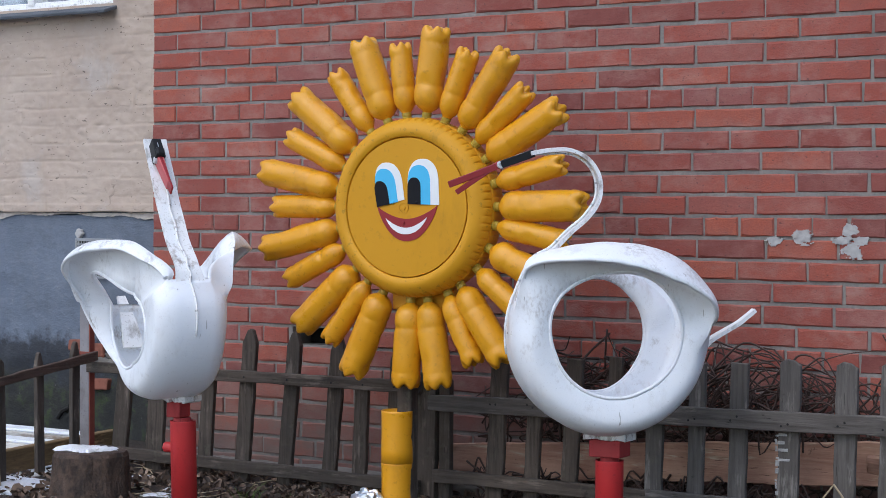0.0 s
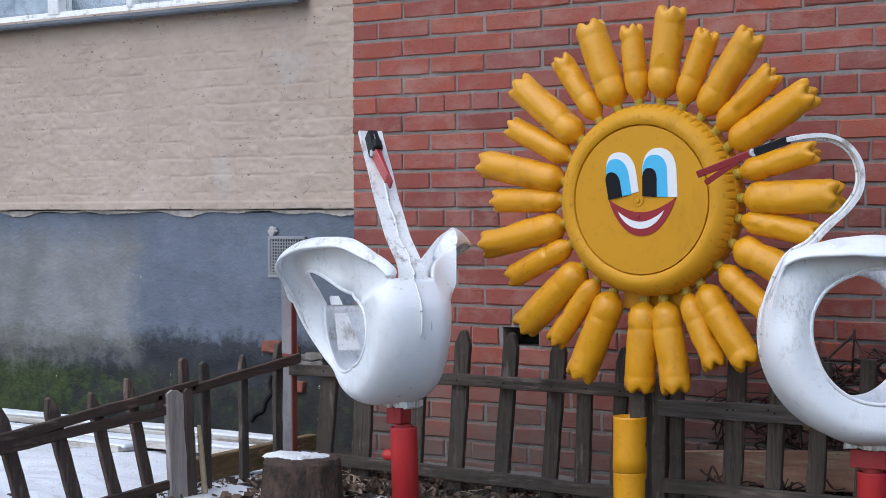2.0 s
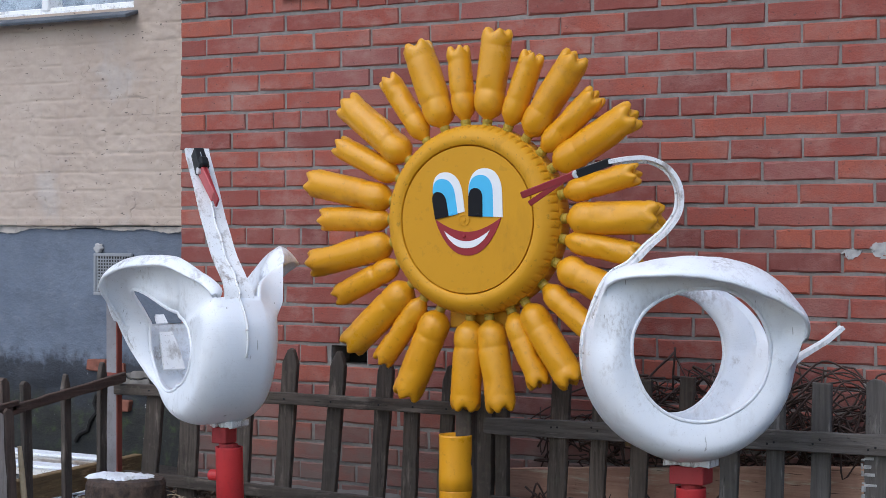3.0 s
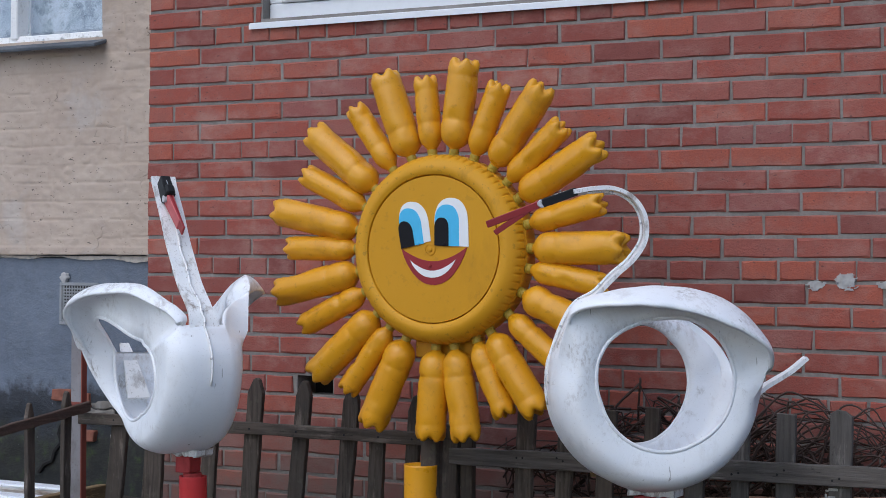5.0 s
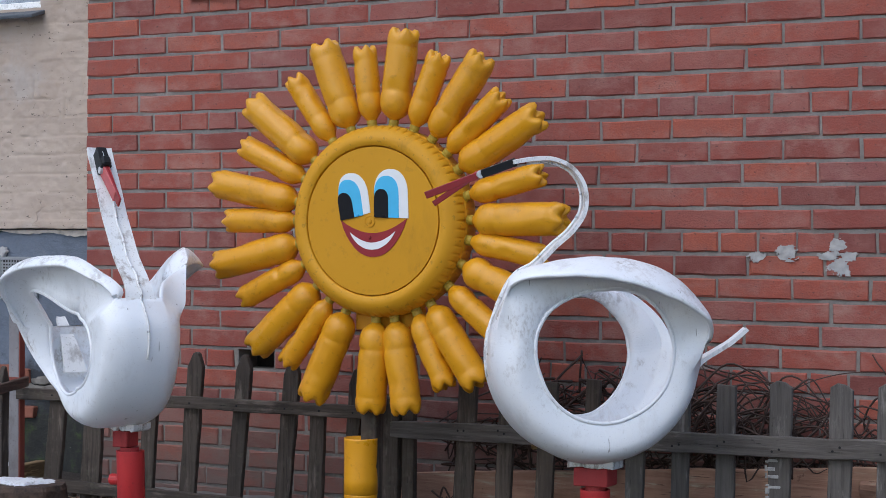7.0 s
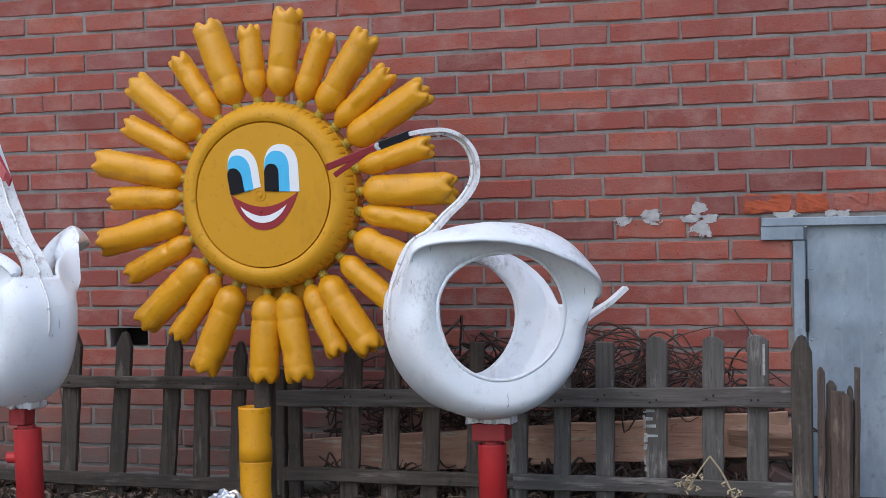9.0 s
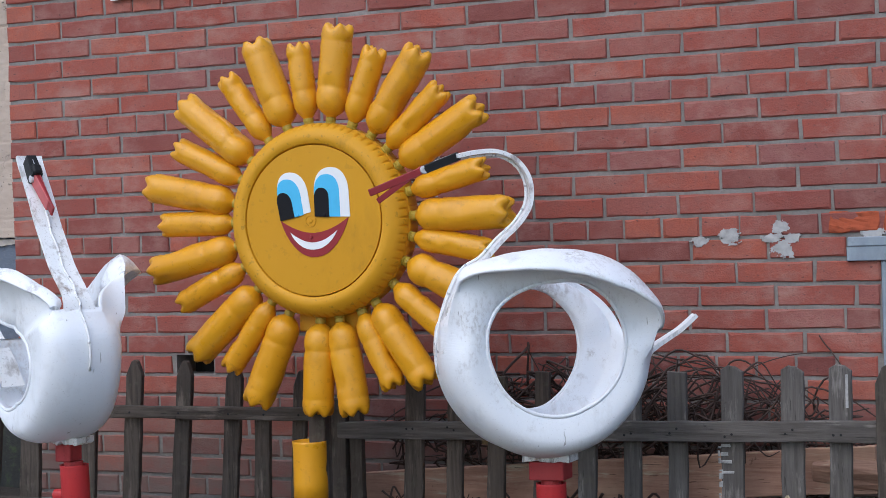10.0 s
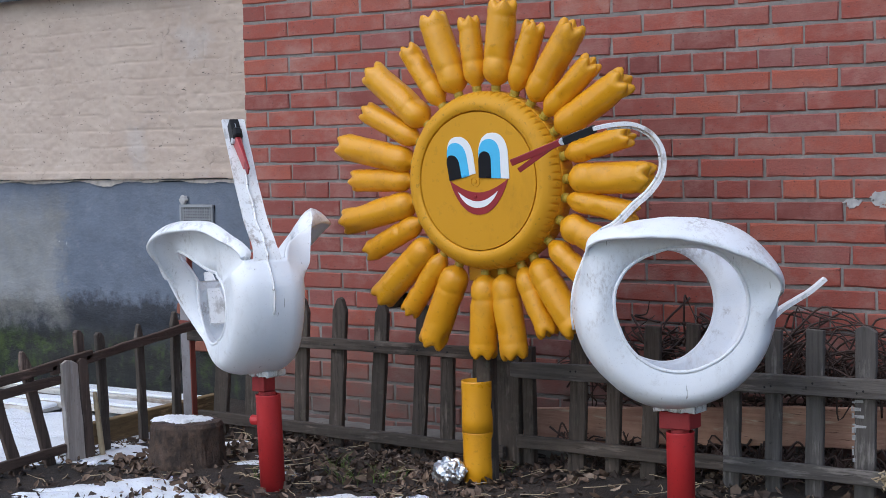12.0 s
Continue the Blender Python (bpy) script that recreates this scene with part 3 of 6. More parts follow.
def lay_cream_bricks():
    """Old brickwork under thick cream paint: courses show faintly, joints mostly filled."""
    x0, x1, z0, z1 = -2.9, 0.012, 1.054, 2.96
    nx, nz = 520, 340
    verts, faces = [], []
    for jz in range(nz + 1):
        for ix in range(nx + 1):
            x, z = x0 + (x1 - x0) * ix / nx, z0 + (z1 - z0) * jz / nz
            wx = x + 0.010 * noise.noise(Vector((x * 6, 1, z * 9)))
            wz = z + 0.007 * noise.noise(Vector((x * 5, 7, z * 6)))
            row = math.floor((wz - 1.130) / 0.082)
            dz = abs((wz - 1.130) / 0.082 - row - (1 if (wz - 1.130) / 0.082 - row > 0.5 else 0)) * 0.082
            u = (wx + (0.13 if row % 2 else 0.0) + 0.02 * math.sin(row * 2.3)) / 0.274
            dx = abs(u - round(u)) * 0.274
            open_z = min(1.0, max(0.0, 0.28 + 1.7 * noise.noise(Vector((x * 4.6, row * 1.7, 3)))))
            open_x = min(1.0, max(0.0, 0.45 + 1.7 * noise.noise(Vector((round(u) * 3.3, row * 2.9, 5)))))
            g = max(open_z * math.exp(-((dz / 0.0045) ** 2)), open_x * math.exp(-((dx / 0.0048) ** 2)))
            y = 0.0055 * g + 0.0012 * math.sin(row * 7.1 + math.floor(u + 0.5) * 3.7) + 0.0052 * noise.fractal(Vector((x * 9, 2, z * 9)), 1.0, 2.0, 4) + 0.0030 * noise.noise(Vector((x * 26, 2, z * 32)))
            edge = 1.0 if jz < 7 else 0.0
            if edge:
                tooth = math.floor(x / 0.19 + 0.4 * math.sin(x * 9))
                y -= 0.006 + 0.003 * math.sin(tooth * 12.9)
            if jz == 0:
                z += 0.005 * noise.noise(Vector((x * 8, 3, 3))) + 0.004 * noise.noise(Vector((x * 40, 3, 3))) + 0.003 * math.sin(math.floor(x / 0.19 + 0.4 * math.sin(x * 9)) * 7.7)
            verts.append((x, LEFT_Y - 0.004 + y, z))
    for jz in range(nz):
        for ix in range(nx):
            x, z = x0 + (x1 - x0) * (ix + 0.5) / nx, z0 + (z1 - z0) * (jz + 0.5) / nz
            if not (x < -0.532 and z > 2.02):
                q = jz * (nx + 1) + ix
                faces.append((q, q + 1, q + nx + 2, q + nx + 1))
    # return of the broken lower edge and of the end at the brick wall
    s = len(verts)
    for ix in range(nx + 1):
        v = verts[ix]
        verts.append((v[0], LEFT_Y + 0.02, v[2] + 0.004))
    faces += [(ix, s + ix, s + ix + 1, ix + 1) for ix in range(nx)]
    tagged(raw("painted_brickwork", verts, faces, CREAM, wall_cream, smooth=True), "bricks under thick cream paint", kind="stuff")


def blob_patch(name, cx, cz, rx, rz, seed, material, label, parent):
    """A ragged dab of cement on the wall, thicker in the middle."""
    verts, faces, n = [(cx, -0.0045, cz)], [], 36
    for ring, t in ((1, 0.55), (2, 0.85), (3, 1.0)):
        for k in range(n):
            a = math.tau * k / n
            w = 1 + 0.45 * noise.noise(Vector((math.cos(a) * 1.8 + seed, math.sin(a) * 1.8, seed))) + 0.25 * noise.noise(Vector((math.cos(a) * 6 + seed, math.sin(a) * 6, 2)))
            y = -0.0045 + 0.002 * t if ring < 3 else 0.012
            verts.append((cx + rx * t * w * math.cos(a), y + 0.002 * noise.noise(Vector((k, ring, seed))), cz + rz * t * w * math.sin(a)))
    for k in range(n):
        faces.append((0, 1 + (k + 1) % n, 1 + k))
        for ring in (0, 1):
            a, b = 1 + ring * n + k, 1 + ring * n + (k + 1) % n
            faces.append((a, b, b + n, a + n))
    return raw(name, verts, faces, material, parent, label, smooth=True)


def cement_smear(cx, cz, rx, rz, seed, thin):
    """Cement trowelled over the joints: a thin crust with torn edges and gaps."""
    cell = 0.003
    nx, nz = int(2 * rx / cell), int(2 * rz / cell)
    verts, faces, used = [], [], {}

    def there(i, k):
        u, v = (i + 0.5) / nx * 2 - 1, (k + 0.5) / nz * 2 - 1
        p = Vector((u * rx * 26 + seed, v * rz * 40, seed))
        return 0 <= i < nx and 0 <= k < nz and 1.0 - (abs(u) ** 2.4 + abs(v) ** 2.4) + 0.9 * noise.fractal(p, 0.8, 2.1, 5) > thin

    def corner(i, k, deep):
        key = (i, k, deep)
        if key not in used:
            x, z = cx - rx + 2 * rx * i / nx, cz - rz + 2 * rz * k / nz
            used[key] = len(verts)
            w = noise.noise_vector(Vector((x * 170, seed, z * 170))) * 0.0016
            verts.append((x + w.x, 0.009 if deep else -0.0042 + 0.0035 * noise.noise(Vector((x * 45, seed, z * 45))), z + w.z))
        return used[key]

    for i in range(nx):
        for k in range(nz):
            if there(i, k):
                faces.append((corner(i, k, 0), corner(i + 1, k, 0), corner(i + 1, k + 1, 0), corner(i, k + 1, 0)))
                for (di, dk), a, b in (((-1, 0), (i, k + 1), (i, k)), ((1, 0), (i + 1, k), (i + 1, k + 1)), ((0, -1), (i, k), (i + 1, k)), ((0, 1), (i + 1, k + 1), (i, k + 1))):
                    if not there(i + di, k + dk):
                        faces.append((corner(*b, 0), corner(*a, 0), corner(*a, 1), corner(*b, 1)))
    return raw("cement_smear", verts, faces, CEMENT, wall_brick, "torn smear of pale cement")


for i, (x, z, rx, rz, thin) in enumerate(((2.765, 0.966, 0.045, 0.024, 0.45), (2.868, 0.976, 0.046, 0.028, 0.42), (3.045, 0.968, 0.078, 0.016, 0.38), (3.037, 0.997, 0.030, 0.036, 0.5), (3.045, 0.928, 0.052, 0.034, 0.56), (3.33, 0.978, 0.05, 0.022, 0.5), (3.50, 0.972, 0.06, 0.016, 0.55), (3.72, 0.975, 0.05, 0.018, 0.5))):
    cement_smear(x, z, rx, rz, i * 3.7 + 1, thin)

# a near-black panel behind the air hole stands in for the shade inside it
hole_shade = part("air_hole_shade", box(0.730, 0.907, 0.14, 0.17, 0.500, 0.61), DARK)
tagged(hole_shade, "near-black panel giving the shade in the square air hole of the brick wall", "air hole", kind="structure")


def footing():
    """The worn concrete ledge along the foot of the brick wall."""
    bm = box(0.0, 1.72, -0.135, 0.006, -0.06, 0.034, 0.006)
    bmesh.ops.subdivide_edges(bm, edges=[e for e in bm.edges if abs(e.verts[0].co.x - e.verts[1].co.x) > 1], cuts=60)
    rough_up(rough_up(bm, 0.010, 5, 2.0), 0.005, 25, 1.0)
    return tagged(part("footing", bm, CONCRETE), "worn grey concrete ledge at the wall foot", "ledge", kind="structure")


footing()


# ---------------------------------------------------------------- ground
def ground_height(x, y):
    return 0.018 * noise.noise(Vector((x * 1.3, y * 1.3, 0))) + 0.010 * noise.noise(Vector((x * 5, y * 5, 3))) + 0.004 * noise.noise(Vector((x * 16, y * 16, 5)))


def ground():
    xs = sorted({*np.linspace(-2.6, 4.6, 145).round(4), -400, -150, -60, -25, -12, -7, -4.5, -3.3, 5.2, 6.5, 9, 16, 30, 80, 200, 400})
    ys = sorted({*np.linspace(-2.4, 0.42, 70).round(4), -400, -150, -60, -25, -14, -9, -6, -4.2, -3.1, 0.5, 4, 20, 100, 400})
    verts = [(x, y, ground_height(x, y) if -2.7 < x < 4.7 and -2.5 < y < 0.45 else 0.0) for y in ys for x in xs]
    w = len(xs)
    faces = [(j * w + i, j * w + i + 1, (j + 1) * w + i + 1, (j + 1) * w + i) for j in range(len(ys) - 1) for i in range(w - 1)]
    return tagged(raw("ground", verts, faces, SOIL, smooth=True), "dark damp soil strewn with leaves", "ground", kind="structure")


ground()


SNOW_SPOTS = []


def snow_patch(cx, cy, rx, ry, seed, high=0.02, base=None, turn=0.0, name="snow_patch", label="thin patch of old melting snow"):
    n, rings = 180, 9
    if base is None:
        SNOW_SPOTS.append((cx, cy, rx, ry, turn))
    verts, faces = [], []
    c, s = math.cos(turn), math.sin(turn)
    fray = min(1.0, 0.25 / rx)
    for k in range(rings + 1):
        t = k / rings
        for i in range(n):
            a = math.tau * i / n
            w = 1 + 0.38 * noise.noise(Vector((math.cos(a) * 1.5 + seed, math.sin(a) * 1.5, seed))) + 0.30 * noise.noise(Vector((math.cos(a) * 4.5, math.sin(a) * 4.5 + seed, 1))) + 0.24 * fray * noise.noise(Vector((math.cos(a) * 11, math.sin(a) * 11 + seed, 1))) + 0.16 * fray * noise.noise(Vector((math.cos(a) * 27, math.sin(a) * 27 + seed, 4)))
            u, v = rx * t * w * math.cos(a), ry * t * w * math.sin(a)
            x, y = cx + c * u - s * v, cy + s * u + c * v
            z0 = ground_height(x, y) if base is None else base
            lump = 0.45 + 1.3 * noise.noise(Vector((x * 9, y * 9, seed)))
            verts.append((x, y, z0 + (high * (1 - t**3) * lump + 0.004 if k < rings else -0.004)))
    for k in range(rings):
        for i in range(n):
            a, b = k * n + i, k * n + (i + 1) % n
            faces.append((a, b, b + n, a + n))
    return tagged(raw(name, verts, faces, SNOW, smooth=True), label, "snow")


snow_patch(0.60, -1.42, 0.34, 0.22, 1.0, 0.022, turn=0.5)
snow_patch(1.47, -1.08, 0.24, 0.10, 4.0, 0.014, turn=0.5)
snow_patch(0.34, -0.50, 0.14, 0.05, 6.0, 0.012)
snow_patch(0.22, -0.88, 0.12, 0.06, 7.5, 0.016, turn=0.6)
snow_patch(0.62, -0.62, 0.12, 0.035, 9.0, 0.010, turn=0.4)
snow_patch(0.72, -0.78, 0.10, 0.035, 12.0, 0.010, turn=0.4)
snow_patch(0.10, -1.02, 0.09, 0.06, 15.0, 0.014)
snow_patch(0.88, -0.86, 0.07, 0.03, 17.0, 0.010, turn=0.3)
snow_patch(0.95, -1.35, 0.10, 0.05, 19.0, 0.012, turn=0.6)
snow_patch(-1.32, -1.10, 1.5, 1.05, 21.0, 0.045, label="broad sheet of old snow behind the side fence")


def on_snow(x, y, cx, cy, rx, ry, turn):
    dx, dy = x - cx, y - cy
    u, v = (dx * math.cos(turn) + dy * math.sin(turn)) / rx, (dy * math.cos(turn) - dx * math.sin(turn)) / ry
    return u * u + v * v < 0.55


def leaf_litter(count, region, seed, name, label):
    r = random.Random(seed)
    verts, faces = [], []
    for _ in range(count):
        x, y = r.uniform(region[0], region[1]), r.uniform(region[2], region[3])
        if noise.noise(Vector((x * 2.1, y * 2.1, 8))) < -0.05 and r.random() < 0.75:
            continue
        if r.random() < 0.72 and any(on_snow(x, y, *spot) for spot in SNOW_SPOTS):
            continue
        size, z = 0.009 + 0.022 * r.random() ** 1.6, ground_height(x, y) + r.uniform(0.002, 0.016)
        m = Matrix.Translation((x, y, z)) @ Euler((r.gauss(0, 0.55), r.gauss(0, 0.55), r.uniform(0, 6.28))).to_matrix().to_4x4()
        curl, w, s = r.uniform(-0.5, 0.7), r.uniform(0.35, 0.65), len(verts)
        shape = ((-1, 0, 0), (-0.45, w, curl * 0.5), (0.35, w * 0.8, curl * 0.6), (1, 0, 0.25), (0.35, -w * 0.8, curl * 0.6), (-0.45, -w, curl * 0.5), (-0.05, 0, -0.12))
        verts += [m @ Vector((px * size, py * size, pz * size)) for px, py, pz in shape]
        faces += [(s, s + 6, s + 1), (s + 1, s + 6, s + 2), (s + 2, s + 6, s + 3), (s + 3, s + 6, s + 4), (s + 4, s + 6, s + 5), (s + 5, s + 6, s)]
    return tagged(raw(name, verts, faces, LEAF), label, "leaves", kind="stuff")


leaf_litter(8500, (-0.1, 3.6, -1.75, -0.03), 11, "fallen_leaves", "brown fallen leaves lying on damp soil")
leaf_litter(2600, (0.2, 1.6, -0.62, -0.12), 13, "leaf_drift", "drift of brown leaves along the fence foot")


def twigs(count, region, seed):
    r = random.Random(seed)
    verts, faces = [], []
    for _ in range(count):
        x, y = r.uniform(*region[:2]), r.uniform(*region[2:])
        a, l = r.uniform(0, 6.28), r.uniform(0.04, 0.16)
        p = [Vector((x + l * t * math.cos(a + 0.6 * t), y + l * t * math.sin(a + 0.6 * t), ground_height(x, y) + 0.010 + 0.02 * t * r.random())) for t in (0, 0.35, 0.7, 1)]
        tube_data(p, lambda t: 0.0022 * (1 - 0.6 * t), 4, verts, faces)
    return tagged(raw("twigs", verts, faces, STALK), "thin dry straw and twigs on the soil", "twigs", kind="stuff")


twigs(240, (0.2, 3.4, -1.4, -0.1), 17)


def grass_tufts(seed):
    r = random.Random(seed)
    verts, faces = [], []
    for cx, cy in ((1.22, -0.86), (1.62, -0.55), (1.05, -0.72), (1.3, -0.75), (0.9, -0.95)):
        for _ in range(16):
            x, y = cx + r.gauss(0, 0.03), cy + r.gauss(0, 0.03)
            a, l = r.uniform(0, 6.28), r.uniform(0.03, 0.075)
            z = ground_height(x, y)
            p = [Vector((x + l * 0.7 * t * t * math.cos(a), y + l * 0.7 * t * t * math.sin(a), z + l * t)) for t in (0, 0.4, 0.75, 1)]
            tube_data(p, lambda t: 0.0016 * (1 - 0.8 * t), 3, verts, faces)
    return tagged(raw("grass_tufts", verts, faces, GRASS), "few green grass blades among the leaves", "grass", kind="stuff")


grass_tufts(23)


# ---------------------------------------------------------------- windows and the metal door
def window_white():
    w = thing("window_1", (0.56, 0.06, 1.983), "white plastic window with a pale metal sill", "window", kind="structure")
    w.matrix_world = Matrix()
    x0, x1, z0, z1 = 0.562, 2.618, 1.985, 3.398
    for name, b in (("window_frame", (x0, x1, 0.05, 0.12, z0, z0 + 0.062)), ("window_frame", (x0, x1, 0.05, 0.12, z1 - 0.062, z1)), ("window_frame", (x0, x0 + 0.06, 0.05, 0.12, z0 + 0.063, z1 - 0.063)), ("window_frame", (x1 - 0.06, x1, 0.05, 0.12, z0 + 0.063, z1 - 0.063))):
        part(name, box(*b, 0.004), PVC, w)
    step = (x1 - x0 - 0.12) / 3
    for k in range(3):
        a, b = x0 + 0.062 + step * k + 0.004, x0 + 0.058 + step * (k + 1) - 0.004
        sash = part("sash", box(a, b, 0.035, 0.10, z0 + 0.064, z0 + 0.124, 0.006), PVC, w)
        part("sash_side", box(a, a + 0.055, 0.038, 0.10, z0 + 0.125, z1 - 0.066, 0.006), PVC, sash)
        part("sash_side", box(b - 0.055, b, 0.038, 0.10, z0 + 0.125, z1 - 0.066, 0.006), PVC, sash)
        pane = part("pane", box(a + 0.056, b - 0.056, 0.064, 0.07, z0 + 0.125, z1 - 0.066), GLASS, w)
        pane.visible_shadow = False
        part("drain_cap", box((a + b) / 2 - 0.02, (a + b) / 2 + 0.02, 0.031, 0.0345, z0 + 0.082, z0 + 0.09), PVC, sash)
    part("window_sill", moved(box(-1.03 - 0.0, 1.07, -0.062, 0.0, 0, 0.012, 0.002), Matrix.Translation((1.54, 0.048, 1.962)) @ Euler((0.12, 0, 0)).to_matrix().to_4x4()), PVC, w, "pale folded metal sill")
    part("sill_lip", box(0.51, 2.61, -0.018, -0.0145, 1.942, 1.962), PVC, w)
    part("curtain", box(x0, x1, 0.30, 0.31, z0 + 0.003, z1), CURTAIN, w)


window_white()


def window_old():
    w = thing("window_2", (-0.4, 0.2, 1.98), "old white wooden window with lace curtains and flaking paint", "window", kind="structure")
    w.matrix_world = Matrix()
    x0, x1, z0, z1, y = -4.99, -0.532, 2.025, 3.698, LEFT_Y + 0.05
    for b in ((x0, x1, y, y + 0.09, z0, z0 + 0.034), (x0, x1, y, y + 0.09, z1 - 0.06, z1), (x1 - 0.03, x1, y, y + 0.09, z0 + 0.051, z1 - 0.061)):
        part("window_frame", rough_up(box(*b, 0.004), 0.003, 6, b[0]), WHITE_PAINT, w)
    posts = (-1.086, -1.678, -2.218, -2.80, -3.36, -4.10)
    for k, x in enumerate(posts):
        wide = 0.08 if k % 3 == 2 else 0.042
        part("mullion", rough_up(box(x - wide / 2, x + wide / 2, y - 0.012, y + 0.09, z0 + 0.02, z1 - 0.061, 0.005), 0.003, 6, x), WHITE_PAINT, w)
    edges = [x1 - 0.03, *posts]
    for a, b in zip(edges, edges[1:]):
        pane = part("pane", box(b + 0.04, a - 0.04 if a in posts else a - 0.002, y + 0.045, y + 0.05, z0 + 0.051, z1 - 0.061), GLASS, w)
        pane.visible_shadow = False
    part("curtain", box(x0, x1, y + 0.14, y + 0.15, z0, z1), CURTAIN, w)
    sill = part("window_sill", rough_up(moved(box(x0 + 0.01, -0.505, -0.11, 0.03, -0.008, 0.008, 0.003), Matrix.Translation((0, LEFT_Y + 0.02, 2.010)) @ Euler((0.32, 0, 0)).to_matrix().to_4x4()), 0.004, 3), SILL_ZINC, w, "blue-grey painted sill with flaking edge")
    x, r = -4.5, random.Random(31)
    while x < -0.61:
        l = r.uniform(0.06, 0.24)
        part("paint_flake", rough_up(box(x, min(x + l, -0.54), LEFT_Y + 0.028, LEFT_Y + 0.049, 2.024, 2.032 + r.uniform(0, 0.008), 0.002), 0.004, 20, x), WHITE_PAINT, sill)
        x += l + r.uniform(0.004, 0.03)


window_old()


def wall_grille():
    g = thing("vent_grille", (-0.68, LEFT_Y, 0.85), "pale perforated vent grille on the blue-grey wall", "vent grille")
    g.matrix_world = Matrix()
    x0, x1, z0, z1, y = -0.759, -0.541, 0.741, 0.930, LEFT_Y - 0.004
    part("backing", box(x0 + 0.004, x1 - 0.004, y + 0.010, y + 0.03, z0 + 0.004, z1 - 0.004), DARK, g)
    for b in ((x0, x1, z0, z0 + 0.014), (x0, x1, z1 - 0.014, z1), (x0, x0 + 0.014, z0 + 0.0145, z1 - 0.0145), (x1 - 0.014, x1, z0 + 0.0145, z1 - 0.0145)):
        part("frame", box(b[0], b[1], y, y + 0.014, b[2], b[3], 0.002), GREY_GRILLE, g)
    for k in range(11):
        z = z0 + 0.018 + k * 0.0140
        part("slat", box(x0 + 0.0145, x1 - 0.0145, y + 0.003, y + 0.008, z, z + 0.0068), GREY_GRILLE, g)
    for k in range(12):
        x = x0 + 0.022 + k * 0.0155
        part("bar", box(x, x + 0.006, y + 0.0015, y + 0.0028, z0 + 0.0145, z1 - 0.0145), GREY_GRILLE, g)
    blob = blob_patch("plaster_dab", -0.738, 0.949, 0.024, 0.022, 5.0, CEMENT, "dab of plaster", g)
    blob.location = (0, LEFT_Y, 0)


GREY_GRILLE = paint("grey_grille_paint", (0.25, 0.26, 0.275), (0.13, 0.13, 0.14), (0.31, 0.32, 0.33), 0.6, 0.5, 20.0)
wall_grille()


def metal_door():
    d = thing("door_1", (3.4, 0, 0), "low zinc sheet door with a folded frame, dented", "door", kind="structure")
    d.matrix_world = Matrix.Translation((0.012, 0, -0.009))
    nx, nz = 60, 40
    verts, faces = [], []
    for j in range(nz + 1):
        for i in range(nx + 1):
            x, z = 3.384 + 1.95 * i / nx, 0.03 + 0.922 * j / nz
            y = 0.012 + 0.004 * noise.noise(Vector((x * 2.4, 0, z * 2.4)))
            y += 0.005 * math.exp(-(((x - 3.47) / 0.09) ** 2) - ((z - 0.73) / 0.05) ** 2) - 0.004 * math.exp(-(((x - 3.52) / 0.12) ** 2) - ((z - 0.62) / 0.045) ** 2)
            verts.append((x, y, z))
    n = len(verts)
    for j in range(nz):
        for i in range(nx):
            a = j * (nx + 1) + i
            faces.append((a, a + 1, a + nx + 2, a + nx + 1))
    verts += [(3.384, 0.05, 0.03), (5.334, 0.05, 0.03), (5.334, 0.05, 0.935), (3.384, 0.05, 0.935)]
    faces += [(n + 1, n, n + 3, n + 2)]
    sheet = raw("door_sheet", verts, faces, ZINC, d, "dented zinc sheet", smooth=True)
    part("lintel_flashing", rough_up(box(3.236, 5.42, -0.022, 0.006, 0.944, 0.974, 0.003), 0.002, 5), ZINC, d)
    part("lintel_end", rough_up(box(3.232, 3.374, -0.018, 0.004, 0.898, 0.9435, 0.002), 0.003, 8), ZINC, d)
    part("door_jamb", box(3.337, 3.379, -0.010, 0.05, 0.0, 0.8975, 0.003), ZINC, d)
    part("door_jamb", box(5.336, 5.39, -0.010, 0.05, 0.0, 0.943, 0.003), ZINC, d)
    # a near-black bar stands in for the shade in the gap beside the jamb
    part("jamb_gap_shade", box(3.3765, 3.3865, -0.016, 0.03, 0.585, 0.765, 0.002), DARK, d)
    part("door_foot", box(3.384, 5.334, -0.004, 0.06, -0.05, 0.0295, 0.003), DARK, d)
    for x, z in ((3.45, 0.78), (3.62, 0.58), (3.47, 0.37), (3.395, 0.8), (3.395, 0.56)):
        part("rivet", moved(lathe(((0.0045, 0), (0.0042, 0.002), (0.002, 0.004)), 8), along((x, 0.011, z), (x, -0.1, z))), STEEL, sheet)


metal_door()

# ---------------------------------------------------------------- the smiling sun of a tyre and bottles
SUN = Vector((1.776, -0.80, 1.064))
TYRE_R = 0.304
SUN_AT, SUN_SIZE = Vector((1.738, -0.765, 1.070)), 1.006


def facing():
    """From lathe space (z is the axis) to the world, with the axis towards -y."""
    return Matrix(((1, 0, 0, 0), (0, 0, -1, 0), (0, 1, 0, 0), (0, 0, 0, 1)))


